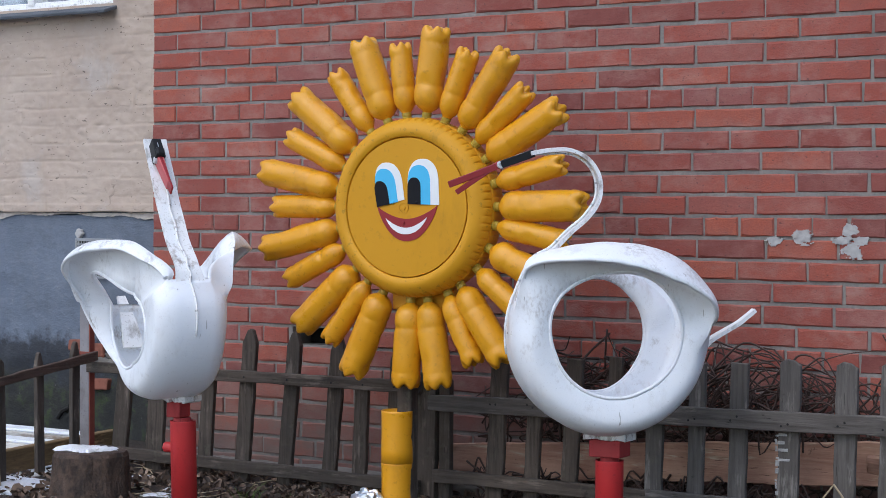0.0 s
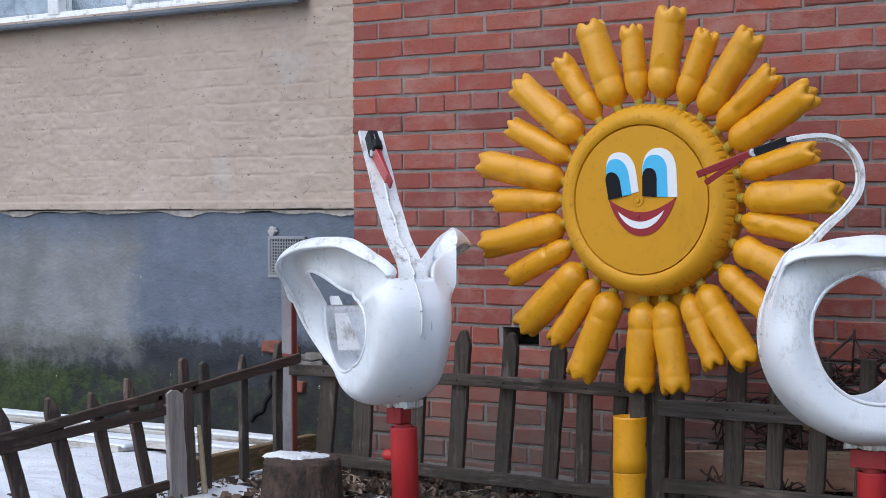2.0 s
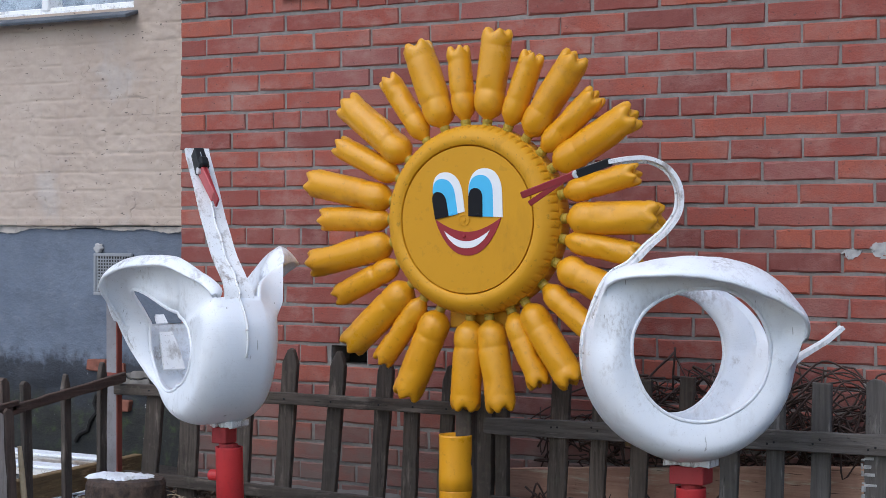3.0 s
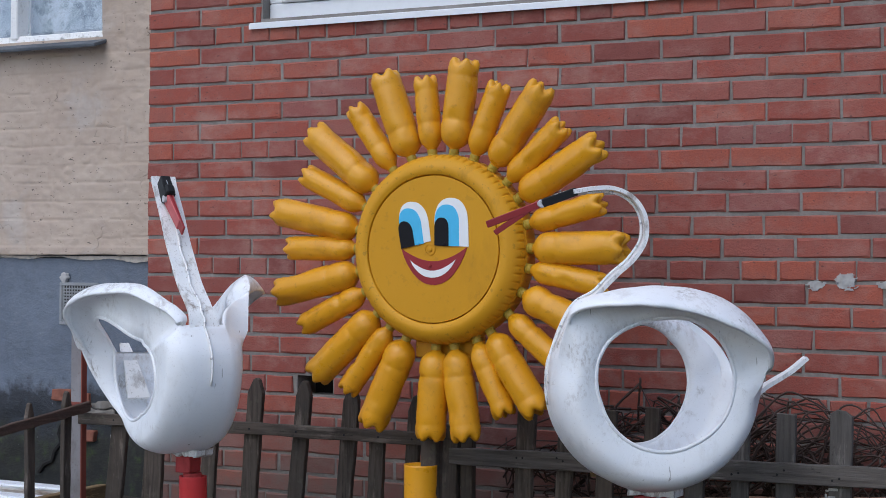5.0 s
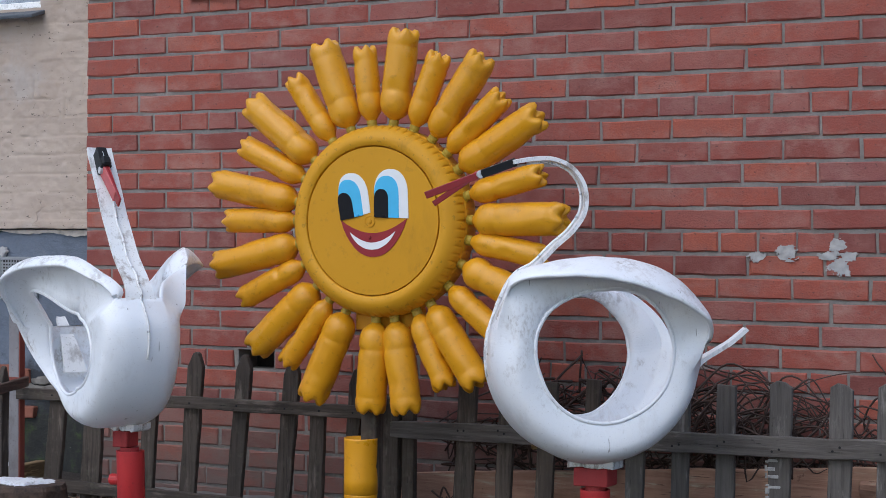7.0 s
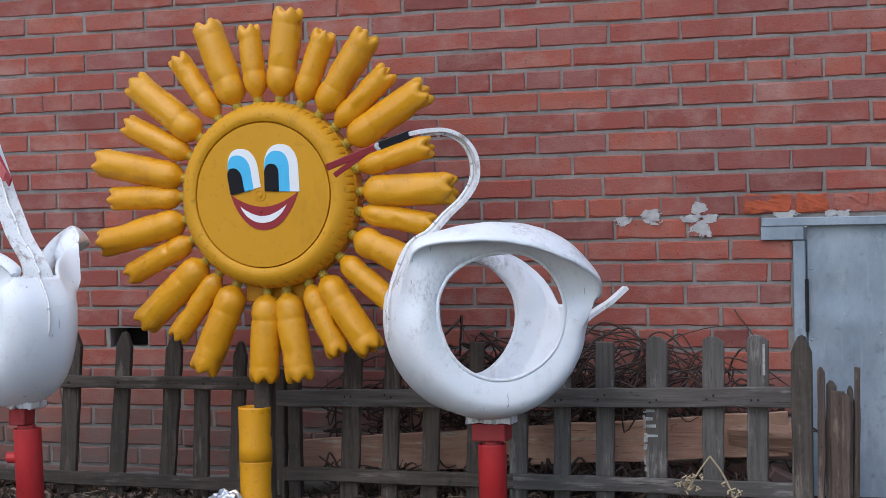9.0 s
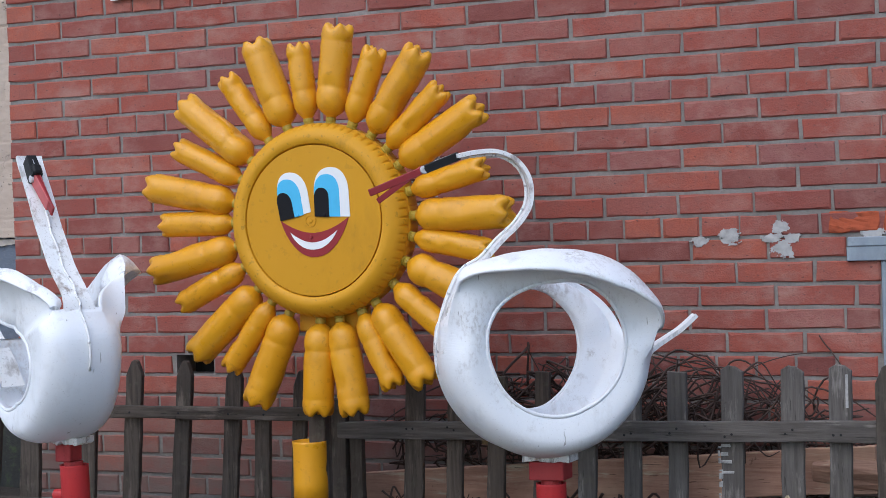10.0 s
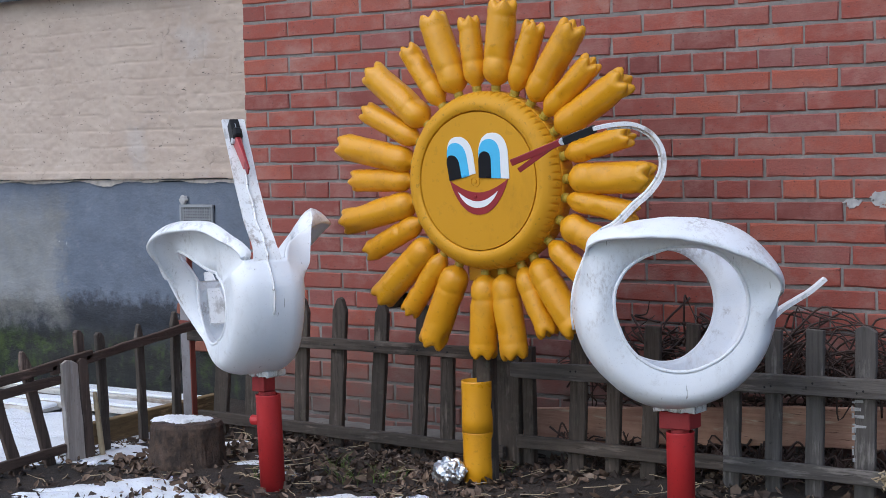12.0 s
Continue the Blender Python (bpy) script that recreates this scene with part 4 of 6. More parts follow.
def sun_tyre(parent):
    prof = [(0.2356, -0.02), (0.2360, -0.004), (0.2385, 0.0015), (0.245, 0.0055), (0.256, 0.0075), (0.267, 0.0055), (0.278, -0.001), (0.288, -0.010), (0.2955, -0.021), (0.3005, -0.033), (0.303, -0.046), (0.300, -0.050), (0.300, -0.055), (0.304, -0.059), (0.305, -0.08), (0.3045, -0.098), (0.303, -0.115), (0.296, -0.14), (0.28, -0.156), (0.25, -0.158), (0.22, -0.15), (0.21, -0.14)]
    # short cuts round the shoulder, open tread blocks behind it
    def wear(r, h, a):
        k = round(a / math.tau * 360)
        if -0.048 < h < -0.015 and r > 0.29 and k % 5 == 0:
            r -= 0.0045
        if -0.12 < h < -0.055 and k % 5 == 2:
            r -= 0.003
        return r + 0.0012 * noise.noise(Vector((math.cos(a) * 4, math.sin(a) * 4, h * 9))), h

    tyre = part("tyre", moved(lathe(prof, 360, wobble=wear), Matrix.Translation(SUN) @ facing()), YELLOW, parent, "yellow-painted car tyre", smooth=True)
    tyre.data.set_sharp_from_angle(angle=radians(32))


def on_face(u, w, lift):
    return Vector((SUN.x + u, SUN.y - lift, SUN.z + w))


def paint_shape(name, outline, lift, material, parent, thick=0.0012):
    """A coat of paint with its own thin edge on the face plate."""
    bm = bmesh.new()
    top = [bm.verts.new(on_face(u, w, lift + thick)) for u, w in outline]
    low = [bm.verts.new(on_face(u, w, lift - 0.001)) for u, w in outline]
    bm.faces.new(top)
    n = len(outline)
    for k in range(n):
        bm.faces.new((top[k], low[k], low[(k + 1) % n], top[(k + 1) % n]))
    bmesh.ops.recalc_face_normals(bm, faces=list(bm.faces))
    bmesh.ops.triangulate(bm, faces=[f for f in bm.faces if len(f.verts) > 4])
    return part(name, bm, material, parent)


def arch(x0, x1, low0, low1, high, lean=0.0, flat=2.3):
    """A window-arch outline: straight foot, rounded head, leaning by lean at the head."""
    cx, hw, pts = (x0 + x1) / 2, (x1 - x0) / 2, [(x0, low0), (x1, low1)]
    mid = high - min(1.35 * hw, (high - low0) * 0.75)
    for k in range(25):
        a = math.pi * k / 24
        c, s = math.cos(a), math.sin(a)
        u = cx + hw * math.copysign(abs(c) ** (2 / flat), c)
        w = mid + (high - mid) * abs(s) ** (2 / flat)
        pts.append((u, w))
    return [(u - lean * (w - low0) / (high - low0), w) for u, w in pts]


def crescent(x0, x1, z0, z1, top, bottom):
    """A smile between two corners, with the sag of its upper and lower edges."""
    up = [(x0 + (x1 - x0) * t, z0 + (z1 - z0) * t - top * math.sin(math.pi * t) ** 0.9) for t in np.linspace(0, 1, 17)]
    low = [(x0 + (x1 - x0) * t, z0 + (z1 - z0) * t - bottom * (1 - abs(2 * t - 1) ** 2.2) ** 0.85) for t in np.linspace(1, 0, 23)[1:-1]]
    return [(float(u), float(w)) for u, w in up + low]


def bottle_bm(length, radius, seed):
    """A painted drinks bottle, neck at 0, five-lobed foot at its end."""
    r = random.Random(seed)
    waist = r.uniform(0.29, 0.37)
    dents = [(r.uniform(0, 6.28), r.uniform(0.2, 0.9), r.uniform(0.05, 0.16), r.uniform(0.25, 0.6), r.uniform(0.03, 0.12)) for _ in range(5)]
    L, R = length, radius
    ring = max(L * waist, 0.104)
    prof = [(0.0125, 0.012), (0.0135, 0.02), (0.018, 0.025), (R * 0.62, 0.034), (R * 0.86, 0.047), (R * 0.97, 0.062), (R * 1.0, 0.076)]
    prof += [(R * 1.005, ring - 0.018), (R * 0.995, ring - 0.008), (R * 0.962, ring), (R * 0.96, ring + 0.005), (R * 0.992, ring + 0.011)]
    prof += [(R, L * t) for t in np.linspace(ring / L + 0.07, 0.80, 9)]
    prof += [(R * 0.975, L * 0.83), (R * 0.975, L * 0.845), (R, L * 0.875), (R, L * 0.91), (R * 0.985, L * 0.955), (R * 0.86, L * 0.985), (R * 0.62, L * 0.992), (R * 0.3, L * 0.965), (R * 0.05, L * 0.955)]

    def wobble(rr, h, a):
        t = h / L
        lobes = math.cos(5 * a + seed)
        if t > 0.9:
            k = min(1.0, (t - 0.9) / 0.08)
            rr *= 1 + k * (0.045 * lobes - 0.03)
            h += k * 0.0085 * lobes * min(1.0, rr / (0.6 * R))
        if 0.14 < t < 0.92:
            for da, dt, size, wide, tall in dents:
                off = math.atan2(math.sin(a - da), math.cos(a - da))
                rr -= R * size * math.exp(-((off / wide) ** 2) - ((t - dt) / tall) ** 2)
            rr += 0.0012 * noise.noise(Vector((math.cos(a) * 2 + seed, math.sin(a) * 2, t * 5)))
        return rr, h

    return lathe(prof, 40, wobble=wobble)


def sun_flower():
    root = thing("sun_ornament", (0, 0, 0), "smiling yellow tyre sun ringed with painted plastic bottles", "garden ornament")
    sun_tyre(root)
    plate = part("face_plate", moved(lathe(((0.2335, -0.02), (0.2335, -0.0015), (0.2322, 0.0), (0.2, 0.0005), (0.1, 0.001), (0.01, 0.001)), 96), Matrix.Translation(SUN) @ facing()), PLATE, root, "flat yellow disc")
    lift = 0.002
    for name, x0, x1, l0, l1, hi, lean, mat, up in (
        ("eye_white", -0.106, 0.0, 0.002, 0.026, 0.151, 0.022, EYE_WHITE, 0), ("eye_white", 0.012, 0.131, 0.012, 0.008, 0.162, 0.006, EYE_WHITE, 0),
        ("iris", -0.106, -0.026, 0.003, 0.018, 0.130, 0.020, EYE_BLUE, 1), ("iris", 0.012, 0.098, 0.012, 0.009, 0.141, 0.003, EYE_BLUE, 1),
        ("pupil", -0.109, -0.058, 0.001, 0.011, 0.0885, 0.016, EYE_BLACK, 2), ("pupil", 0.011, 0.061, 0.012, 0.009, 0.100, 0.001, EYE_BLACK, 2)):
        paint_shape(name, arch(x0, x1, l0, l1, hi, lean), lift + 0.0014 * up, mat, plate)
    paint_shape("mouth", crescent(-0.110, 0.126, 0.002, 0.008, 0.043, 0.118), lift, LIP, plate)
    paint_shape("teeth", crescent(-0.076, 0.086, -0.036, -0.032, 0.034, 0.056), lift + 0.0016, EYE_WHITE, plate)
    nose = [(0.019, 0.0), (0.019, 0.0025), (0.016, 0.003), (0.0155, 0.0012), (0.0075, 0.0012), (0.007, 0.004), (0.002, 0.005)]
    part("nose_washer", moved(lathe(nose, 28), Matrix.Translation(on_face(-0.006, -0.001, 0.001)) @ facing()), PLATE, plate)
    for u, w, m in ((-0.049, 0.018, EYE_BLUE), (0.045, 0.016, EYE_BLACK), (-0.005, -0.052, LIP)):
        part("screw", moved(lathe(((0.006, 0), (0.0055, 0.003), (0.003, 0.0045)), 14), Matrix.Translation(on_face(u, w, 0.004)) @ facing()), m, plate)
    # bottles: angle from straight up, reach from the centre, size
    ring = Vector((SUN.x, SUN.y + 0.07, SUN.z))
    turns = (7.1, 21.1, 34.6, 47.2, 59.0, 75.3, 89.3, 101.0, 115.5, 130.5, 146.0, 156.3, 171.2, -176.4, -156.0, -143.1, -131.5, -116.2, -103.5, -89.7, -78.5, -64.4, -51.6, -35.3, -21.4, -7.2)
    reach = (0.610, 0.561, 0.620, 0.570, 0.631, 0.572, 0.630, 0.575, 0.600, 0.560, 0.614, 0.569, 0.615, 0.612, 0.634, 0.585, 0.635, 0.585, 0.645, 0.585, 0.648, 0.580, 0.628, 0.572, 0.616, 0.560)
    small = {1, 3, 5, 7, 9, 11, 15, 17, 19, 21, 23, 25}
    for k, (turn, far) in enumerate(zip(turns, reach)):
        a = radians(turn)
        d = Vector((math.sin(a), 0, math.cos(a)))
        base = ring + d * (TYRE_R - 0.002)
        m = along(base, base + d)
        radius = (0.0395 if k in small else 0.0505) * (1 + 0.03 * math.sin(k * 2.4))
        b = part("bottle", moved(bottle_bm(far - TYRE_R, radius, k * 1.37), m), BOTTLE, root, "orange-yellow painted plastic bottle", smooth=True)
        part("bottle_neck", moved(lathe(((0.0165, 0.0), (0.017, 0.004), (0.015, 0.006), (0.0165, 0.012), (0.0165, 0.020), (0.013, 0.022)), 18), m), CAP, b, "dull olive screw cap")
    # mount: boards behind the tyre, wooden post and bottle sleeves
    part("mount_board", rough_up(box(1.665, 1.905, -0.70, -0.672, 0.715, 0.79, 0.003), 0.003), YELLOW, root, "yellow-painted board behind the tyre")
    part("post", rough_up(box(1.685, 1.742, -0.70, -0.65, -0.05, 1.2, 0.004), 0.003, 5), WOOD_UP, root, "bare weathered wooden post")
    for z0, z1, r in ((0.185, 0.368, 0.0550), (0.008, 0.190, 0.0535)):
        prof = ((r * 0.9, z0 + 0.002), (r, z0 + 0.004), (r * 1.0, z0 + 0.05), (r * 0.985, (z0 + z1) / 2), (r, z1 - 0.03), (r * 1.01, z1 - 0.006), (r * 1.015, z1), (r * 0.95, z1), (r * 0.9, z1 - 0.03))
        part("sleeve", moved(lathe(prof, 36, wobble=lambda rr, h, a: (rr + 0.0015 * noise.noise(Vector((math.cos(a) * 2, math.sin(a) * 2, h * 12))), h)), Matrix.Translation((1.688, -0.70, 0))), BOTTLE, root, "yellow bottle sleeve round the post", smooth=True)
    root.scale = (SUN_SIZE, SUN_SIZE, SUN_SIZE)
    root.location = SUN_AT - SUN_SIZE * SUN


sun_flower()


# ---------------------------------------------------------------- tyre swans
def swan_body(right_wing, left_wing, seed, bead, lift, slit, squash, far_bead, narrow, ease):
    """A tyre turned into a swan: whole below, its upper half slit and folded out as two wings.
    Forward is +x, up +z, the swan's left +y; the ring is centred on the origin.
    A wing is rows of (angle from forward, lip out, lip radius, crest out, crest radius);
    bead gives the radius of the left rim by angle; narrow draws the left flank in."""
    bm = bmesh.new()
    uv = bm.loops.layers.uv.new("UVMap")
    steps, per = 180, 15
    cut = radians(22)

    def smooth(t):
        t = min(max(t, 0.0), 1.0)
        return t * t * (3 - 2 * t)

    def half_point(a_deg, j, side):
        """j runs from the bead (0) over the crest (6) to the slit edge (14)."""
        wing = left_wing if side > 0 else right_wing
        rim = bead if side > 0 else far_bead
        rb = sum(float(np.interp(a_deg + d * ease, [row[0] for row in rim], [row[1] for row in rim])) for d in (-1, -0.5, 0, 0.5, 1)) / 5
        psi = radians(135) + (cut - radians(135)) * j / (per - 1)
        if psi > math.pi / 2:
            t = (psi - math.pi / 2) / radians(45)
            r, s = 0.238 - (0.238 - rb) * t, 0.142 - 0.008 * t * t
        else:
            r, s = 0.238 + 0.060 * math.cos(psi), 0.142 * math.sin(psi) ** 0.8
        s *= narrow if side > 0 else 1.0
        keys = [row[0] for row in wing]
        cs, cr, es, er = (sum(float(np.interp(a_deg + d * ease, keys, [row[k] for row in wing])) for d in (-1, -0.5, 0, 0.5, 1)) / 5 for k in range(1, 5))
        w = smooth((a_deg - keys[0]) / (keys[1] - keys[0])) * smooth((keys[-1] - a_deg) / (keys[-1] - keys[-2]))
        sb = 0.134 + max(0.0, cs - 0.22) * lift
        if j <= 6:
            t = j / 6
            q = smooth((a_deg - 45) / 35) * smooth((185 - a_deg) / 25)
            ks, kr = (sb + es) / 2 + 0.018 * (1 - q) - 0.034 * q, rb + (0.5 + 0.22 * q) * (er - rb)
            ws, wr = sb * (1 - t) ** 2 + 2 * ks * t * (1 - t) + es * t * t, rb * (1 - t) ** 2 + 2 * kr * t * (1 - t) + er * t * t
        else:
            t = (j - 6) / 8
            ks, kr = es + 0.55 * (cs - es), er - 0.22 * (er - cr) + 0.03 * (cs - es)
            ws, wr = es * (1 - t) ** 2 + 2 * ks * t * (1 - t) + cs * t * t, er * (1 - t) ** 2 + 2 * kr * t * (1 - t) + cr * t * t
        return s + (ws - s) * w, r + (wr - r) * w

    rows, rims = [], ([], [])
    for k in range(steps):
        a_deg = -180 + 360 * k / steps
        a = radians(a_deg)
        row = []
        for side in (-1, 1):
            for j in range(per):
                s, r = half_point(a_deg if a_deg > -90 else a_deg + 360, j, side)
                r *= 1 + 0.05 * max(0.0, -math.cos(a)) * max(0.0, math.sin(a) + 0.3)
                r *= 1 - squash * smooth((a_deg - 5) / 25) * smooth((72 - a_deg) / 25)
                p = Vector((r * math.cos(a), side * s, r * math.sin(a)))
                p += noise.noise_vector(p * 5 + Vector((seed, 0, 0))) * 0.006
                row.append(bm.verts.new(p))
                if j == 0:
                    rims[side > 0].append(p)
        rows.append(row)
    for k in range(steps):
        a_deg = -180 + 360 * (k + 0.5) / steps
        a, b = rows[k], rows[(k + 1) % steps]
        quads = []
        for half in (0, per):
            for j in range(per - 1):
                quads.append((half + j, half + j + 1))
        if not slit < a_deg < 176:
            quads.append((per - 1, 2 * per - 1))
        for i, j in quads:
            f = bm.faces.new((a[i], b[i], b[j], a[j]))
            for loop, (u, v) in zip(f.loops, ((k, i), (k + 1, i), (k + 1, j), (k, j))):
                loop[uv].uv = (u / steps, (v % per) / per)
    bmesh.ops.recalc_face_normals(bm, faces=list(bm.faces))
    bm.normal_update()
    low = min(bm.faces, key=lambda f: f.calc_center_median().z)
    if low.normal.z > 0:
        bmesh.ops.reverse_faces(bm, faces=list(bm.faces))
    return bm, rims


def beak(root, at, tip, tip2, jaw_from, width, upper, lower, grip=0.016, pin=0.85):
    """A spring clamp as the beak: black jaws, two red grips and a riveted pivot."""
    at, tip, tip2, jaw_from = Vector(at), Vector(tip), Vector(tip2), Vector(jaw_from)

    def bar(name, p, q, w, h0, h1, mat, slot=False):
        m = along(p, q)
        l = (q - p).length
        bm = bmesh.new()
        rows = []
        for t, h in ((0, h0), (0.5, (h0 + h1) / 2), (1, h1)):
            rows.append([bm.verts.new((sx * h / 2, sy * w / 2, l * t)) for sx, sy in ((-1, -1), (1, -1), (1, 1), (-1, 1))])
        for a, b in zip(rows, rows[1:]):
            for k in range(4):
                bm.faces.new((a[k], a[(k + 1) % 4], b[(k + 1) % 4], b[k]))
        bm.faces.new(list(reversed(rows[0])))
        bm.faces.new(rows[-1])
        bmesh.ops.bevel(bm, geom=list(bm.edges), offset=0.0018, segments=1, affect="EDGES")
        return part(name, moved(bm, m), mat, root)

    jaw = bar("clamp_jaw", jaw_from, at, width * 1.15, 0.032, 0.036, BLACK_PLASTIC)
    tilt = (at - jaw_from).normalized()
    side = Vector((0, 1, 0))
    up = tilt.cross(side).normalized()
    part("clamp_slot", moved(box(-0.002, 0.002, -width * 0.585, width * 0.585, 0.018, (at - jaw_from).length * 0.7, 0.001), along(jaw_from, at)), STEEL, jaw)
    bar("beak_grip", at, tip, width, grip, grip * 0.45, upper)
    bar("beak_grip", at + up * 0.006, tip2, width * 0.8, grip * 0.55, grip * 0.3, lower)
    part("pivot", moved(lathe(((0.009, -width * pin), (0.0115, -width * pin * 0.94), (0.0115, width * pin * 0.94), (0.009, width * pin), (0.005, width * pin), (0.0045, width * pin * 0.82)), 20), Matrix.Translation(at) @ Euler((-math.pi / 2, 0, 0)).to_matrix().to_4x4()), CLAMP_GREY, root, "pale riveted pivot")


def swan(at, heading, label, right_wing, left_wing, neck, neck_w, seed, tail, size=1.0, bead=((0, 0.186), (300, 0.186)), lift=0.9, tail_w=(0.05, 0.022), side=0.0, slit=24, squash=0.0, far_bead=((-90, 0.178), (270, 0.178)), narrow=1.0, ease=3.0, inner=RUBBER_IN):
    root = thing("swan_ornament", at, label, "garden ornament", "tyre swans")
    root.rotation_euler = (0, 0, radians(heading))
    root.scale = (size, size, size)
    shell, rims = swan_body(right_wing, left_wing, seed, bead, lift, slit, squash, far_bead, narrow, ease)
    body = part("body", shell, RUBBER, root, "white-painted tyre body with folded-out wings", smooth=True)
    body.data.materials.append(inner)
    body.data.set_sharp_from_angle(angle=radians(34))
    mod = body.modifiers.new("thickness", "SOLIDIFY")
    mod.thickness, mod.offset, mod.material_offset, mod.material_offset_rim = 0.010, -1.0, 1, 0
    for rim in rims:
        v, f = tube_data([*rim, rim[0], rim[1]], 0.0055, 8)
        raw("bead_rim", v, f, RUBBER, body, smooth=True)
    path = curve_points([(x, side, z) for x, z in neck], 8)
    n = part("neck", strip(path, neck_w, 0.011, (0, 1, 0)), NECK_PAINT, root, "curved white strip of tread", smooth=False)
    soft = lambda t: min(max(t, 0.0), 1.0) ** 2 * (3 - 2 * min(max(t, 0.0), 1.0))  # noqa: E731
    rod = []
    for a in range(-11, 24, 4):
        r = 0.304 * (1 - squash * soft((a - 5) / 25))
        rod.append(Vector((r * math.cos(radians(a)), side, r * math.sin(radians(a)))))
    for p, q in zip(path[:-6], path[1:-5]):
        d = (q - p).normalized()
        if p.z > rod[-1].z + 0.012 or len(rod) > 9:
            rod.append(p + Vector((d.z, 0, -d.x)) * 0.010)
    v, f = tube_data([p + Vector((0, 0.0025 * math.sin(i * 0.5), 0)) for i, p in enumerate(rod)], 0.0036, 6)
    raw("neck_wire", v, f, WHITE_PAINT, n, "painted stiffening rod", smooth=True)
    for i in range(4, len(rod) - 2, 9):
        p = rod[i]
        part("wire_tie", moved(lathe(((0.0042, -0.003), (0.0048, 0), (0.0042, 0.003)), 10), along(p, rod[i + 1])), STEEL, n)
    tp = curve_points([(x, y, z) for x, y, z in tail], 6)
    part("tail", strip(tp, lambda t: tail_w[0] - tail_w[1] * t, 0.012, (0, 1, 0)), WHITE_PAINT, root, "upturned stub of tread")
    return root


def post_of(root, x, y, top, base_w, lean, bolt):
    """White pad, red block and red steel pipe under a swan."""
    holder = thing("swan_post", (x, y, 0), "red-painted steel pipe post with a red wooden block", "post", "swan posts")
    z1 = top - 0.088
    part("pipe", moved(lathe(((0.044, -0.02), (0.044, z1 - 0.005), (0.0445, z1), (0.038, z1), (0.037, z1 - 0.04)), 32), Matrix(((1, 0, lean[0], 0), (0, 1, lean[1], 0), (0, 0, 1, 0), (0, 0, 0, 1)))), RED, holder, "bright red pipe", smooth=True)
    c = lean[0] * top
    wide, deep = (0.029, 0.030) if bolt else (base_w * 0.75, 0.04)
    shift = -0.018 if bolt else 0.0
    part("block", rough_up(box(c + shift - wide, c + shift + wide, -deep, deep, z1 + 0.012, top - 0.022, 0.003), 0.003), RED_WOOD, holder, "chipped red wooden block")
    part("dowel", moved(lathe(((0.03, z1 - 0.05), (0.03, z1 + 0.01)), 16), Matrix.Translation((c, 0, 0))), RED_WOOD, holder)
    pad = box(c - base_w, c + base_w, -0.045, 0.045, top - 0.0215, top, 0.002)
    bmesh.ops.subdivide_edges(pad, edges=[e for e in pad.edges if abs(e.verts[0].co.x - e.verts[1].co.x) > 0.04], cuts=14)
    for v in pad.verts:
        if v.co.z < top - 0.01:
            v.co.z += (0.016 if bolt else 0.004) * noise.noise(Vector((v.co.x * 60, 3, 1)))
    part("pad", rough_up(pad, 0.004, 30), CHIPPED_WHITE, holder, "chipped white-painted wooden pad")
    if bolt:
        part("pipe_stub", moved(lathe(((0.017, 0), (0.018, 0.004), (0.018, 0.028), (0.015, 0.032)), 16), along((-0.036 + lean[0] * 0.243, -0.012, 0.243), (-0.3, -0.06, 0.243))), RED, holder)


swan_right = swan((2.500, -0.82, 0.676), 218, "white painted tyre swan with a curled neck and clamp beak",
                  ((12, 0.09, 0.285, 0.12, 0.25), (26, 0.13, 0.245, 0.140, 0.225), (45, 0.14, 0.215, 0.142, 0.203), (65, 0.145, 0.196, 0.142, 0.188), (90, 0.150, 0.196, 0.145, 0.187), (120, 0.152, 0.212, 0.147, 0.195), (148, 0.150, 0.242, 0.146, 0.218), (170, 0.125, 0.274, 0.138, 0.250), (196, 0.07, 0.292, 0.12, 0.262)),
                  ((0, 0.065, 0.295, 0.142, 0.24), (33, 0.14, 0.330, 0.135, 0.318), (40, 0.175, 0.328, 0.13, 0.342), (47, 0.215, 0.301, 0.135, 0.328), (55, 0.245, 0.268, 0.145, 0.306), (71, 0.26, 0.230, 0.155, 0.279), (91, 0.26, 0.209, 0.16, 0.266), (110, 0.26, 0.203, 0.16, 0.266), (128, 0.26, 0.208, 0.16, 0.274), (146, 0.25, 0.236, 0.16, 0.283), (158, 0.24, 0.266, 0.165, 0.290), (166, 0.20, 0.279, 0.155, 0.291), (178, 0.105, 0.285, 0.145, 0.270), (200, 0.065, 0.292, 0.142, 0.240)),
                  ((0.288, 0.0), (0.2775, 0.077), (0.256, 0.148), (0.219, 0.218), (0.165, 0.252), (0.111, 0.304), (0.060, 0.349), (0.026, 0.403), (0.026, 0.468), (0.060, 0.520), (0.115, 0.546), (0.175, 0.545), (0.232, 0.535)),
                  lambda t: 0.105 - 0.05 * min(1.0, 1.6 * t), 2.0,
                  ((-0.27, 0, -0.075), (-0.32, 0, -0.022), (-0.372, 0, 0.010), (-0.415, 0, 0.035), (-0.462, 0, 0.072)), 1.045,
                  ((-90, 0.176), (-15, 0.183), (19, 0.206), (36, 0.207), (65, 0.192), (91, 0.19), (118, 0.198), (143, 0.20), (177, 0.196), (204, 0.194), (243, 0.178), (270, 0.176)), 0.0,
                  far_bead=((-90, 0.184), (0, 0.18), (60, 0.175), (94, 0.170), (133, 0.150), (173, 0.152), (218, 0.165), (257, 0.184), (270, 0.184)))
beak(swan_right, (0.321, 0.0, 0.501), (0.475, 0.0, 0.441), (0.452, 0.0, 0.418), (0.222, 0, 0.537), 0.020, RED_PLASTIC, RED_PLASTIC, 0.0072)
post_of(swan_right, 2.51, -0.80, 0.370, 0.071, (0, 0), False)

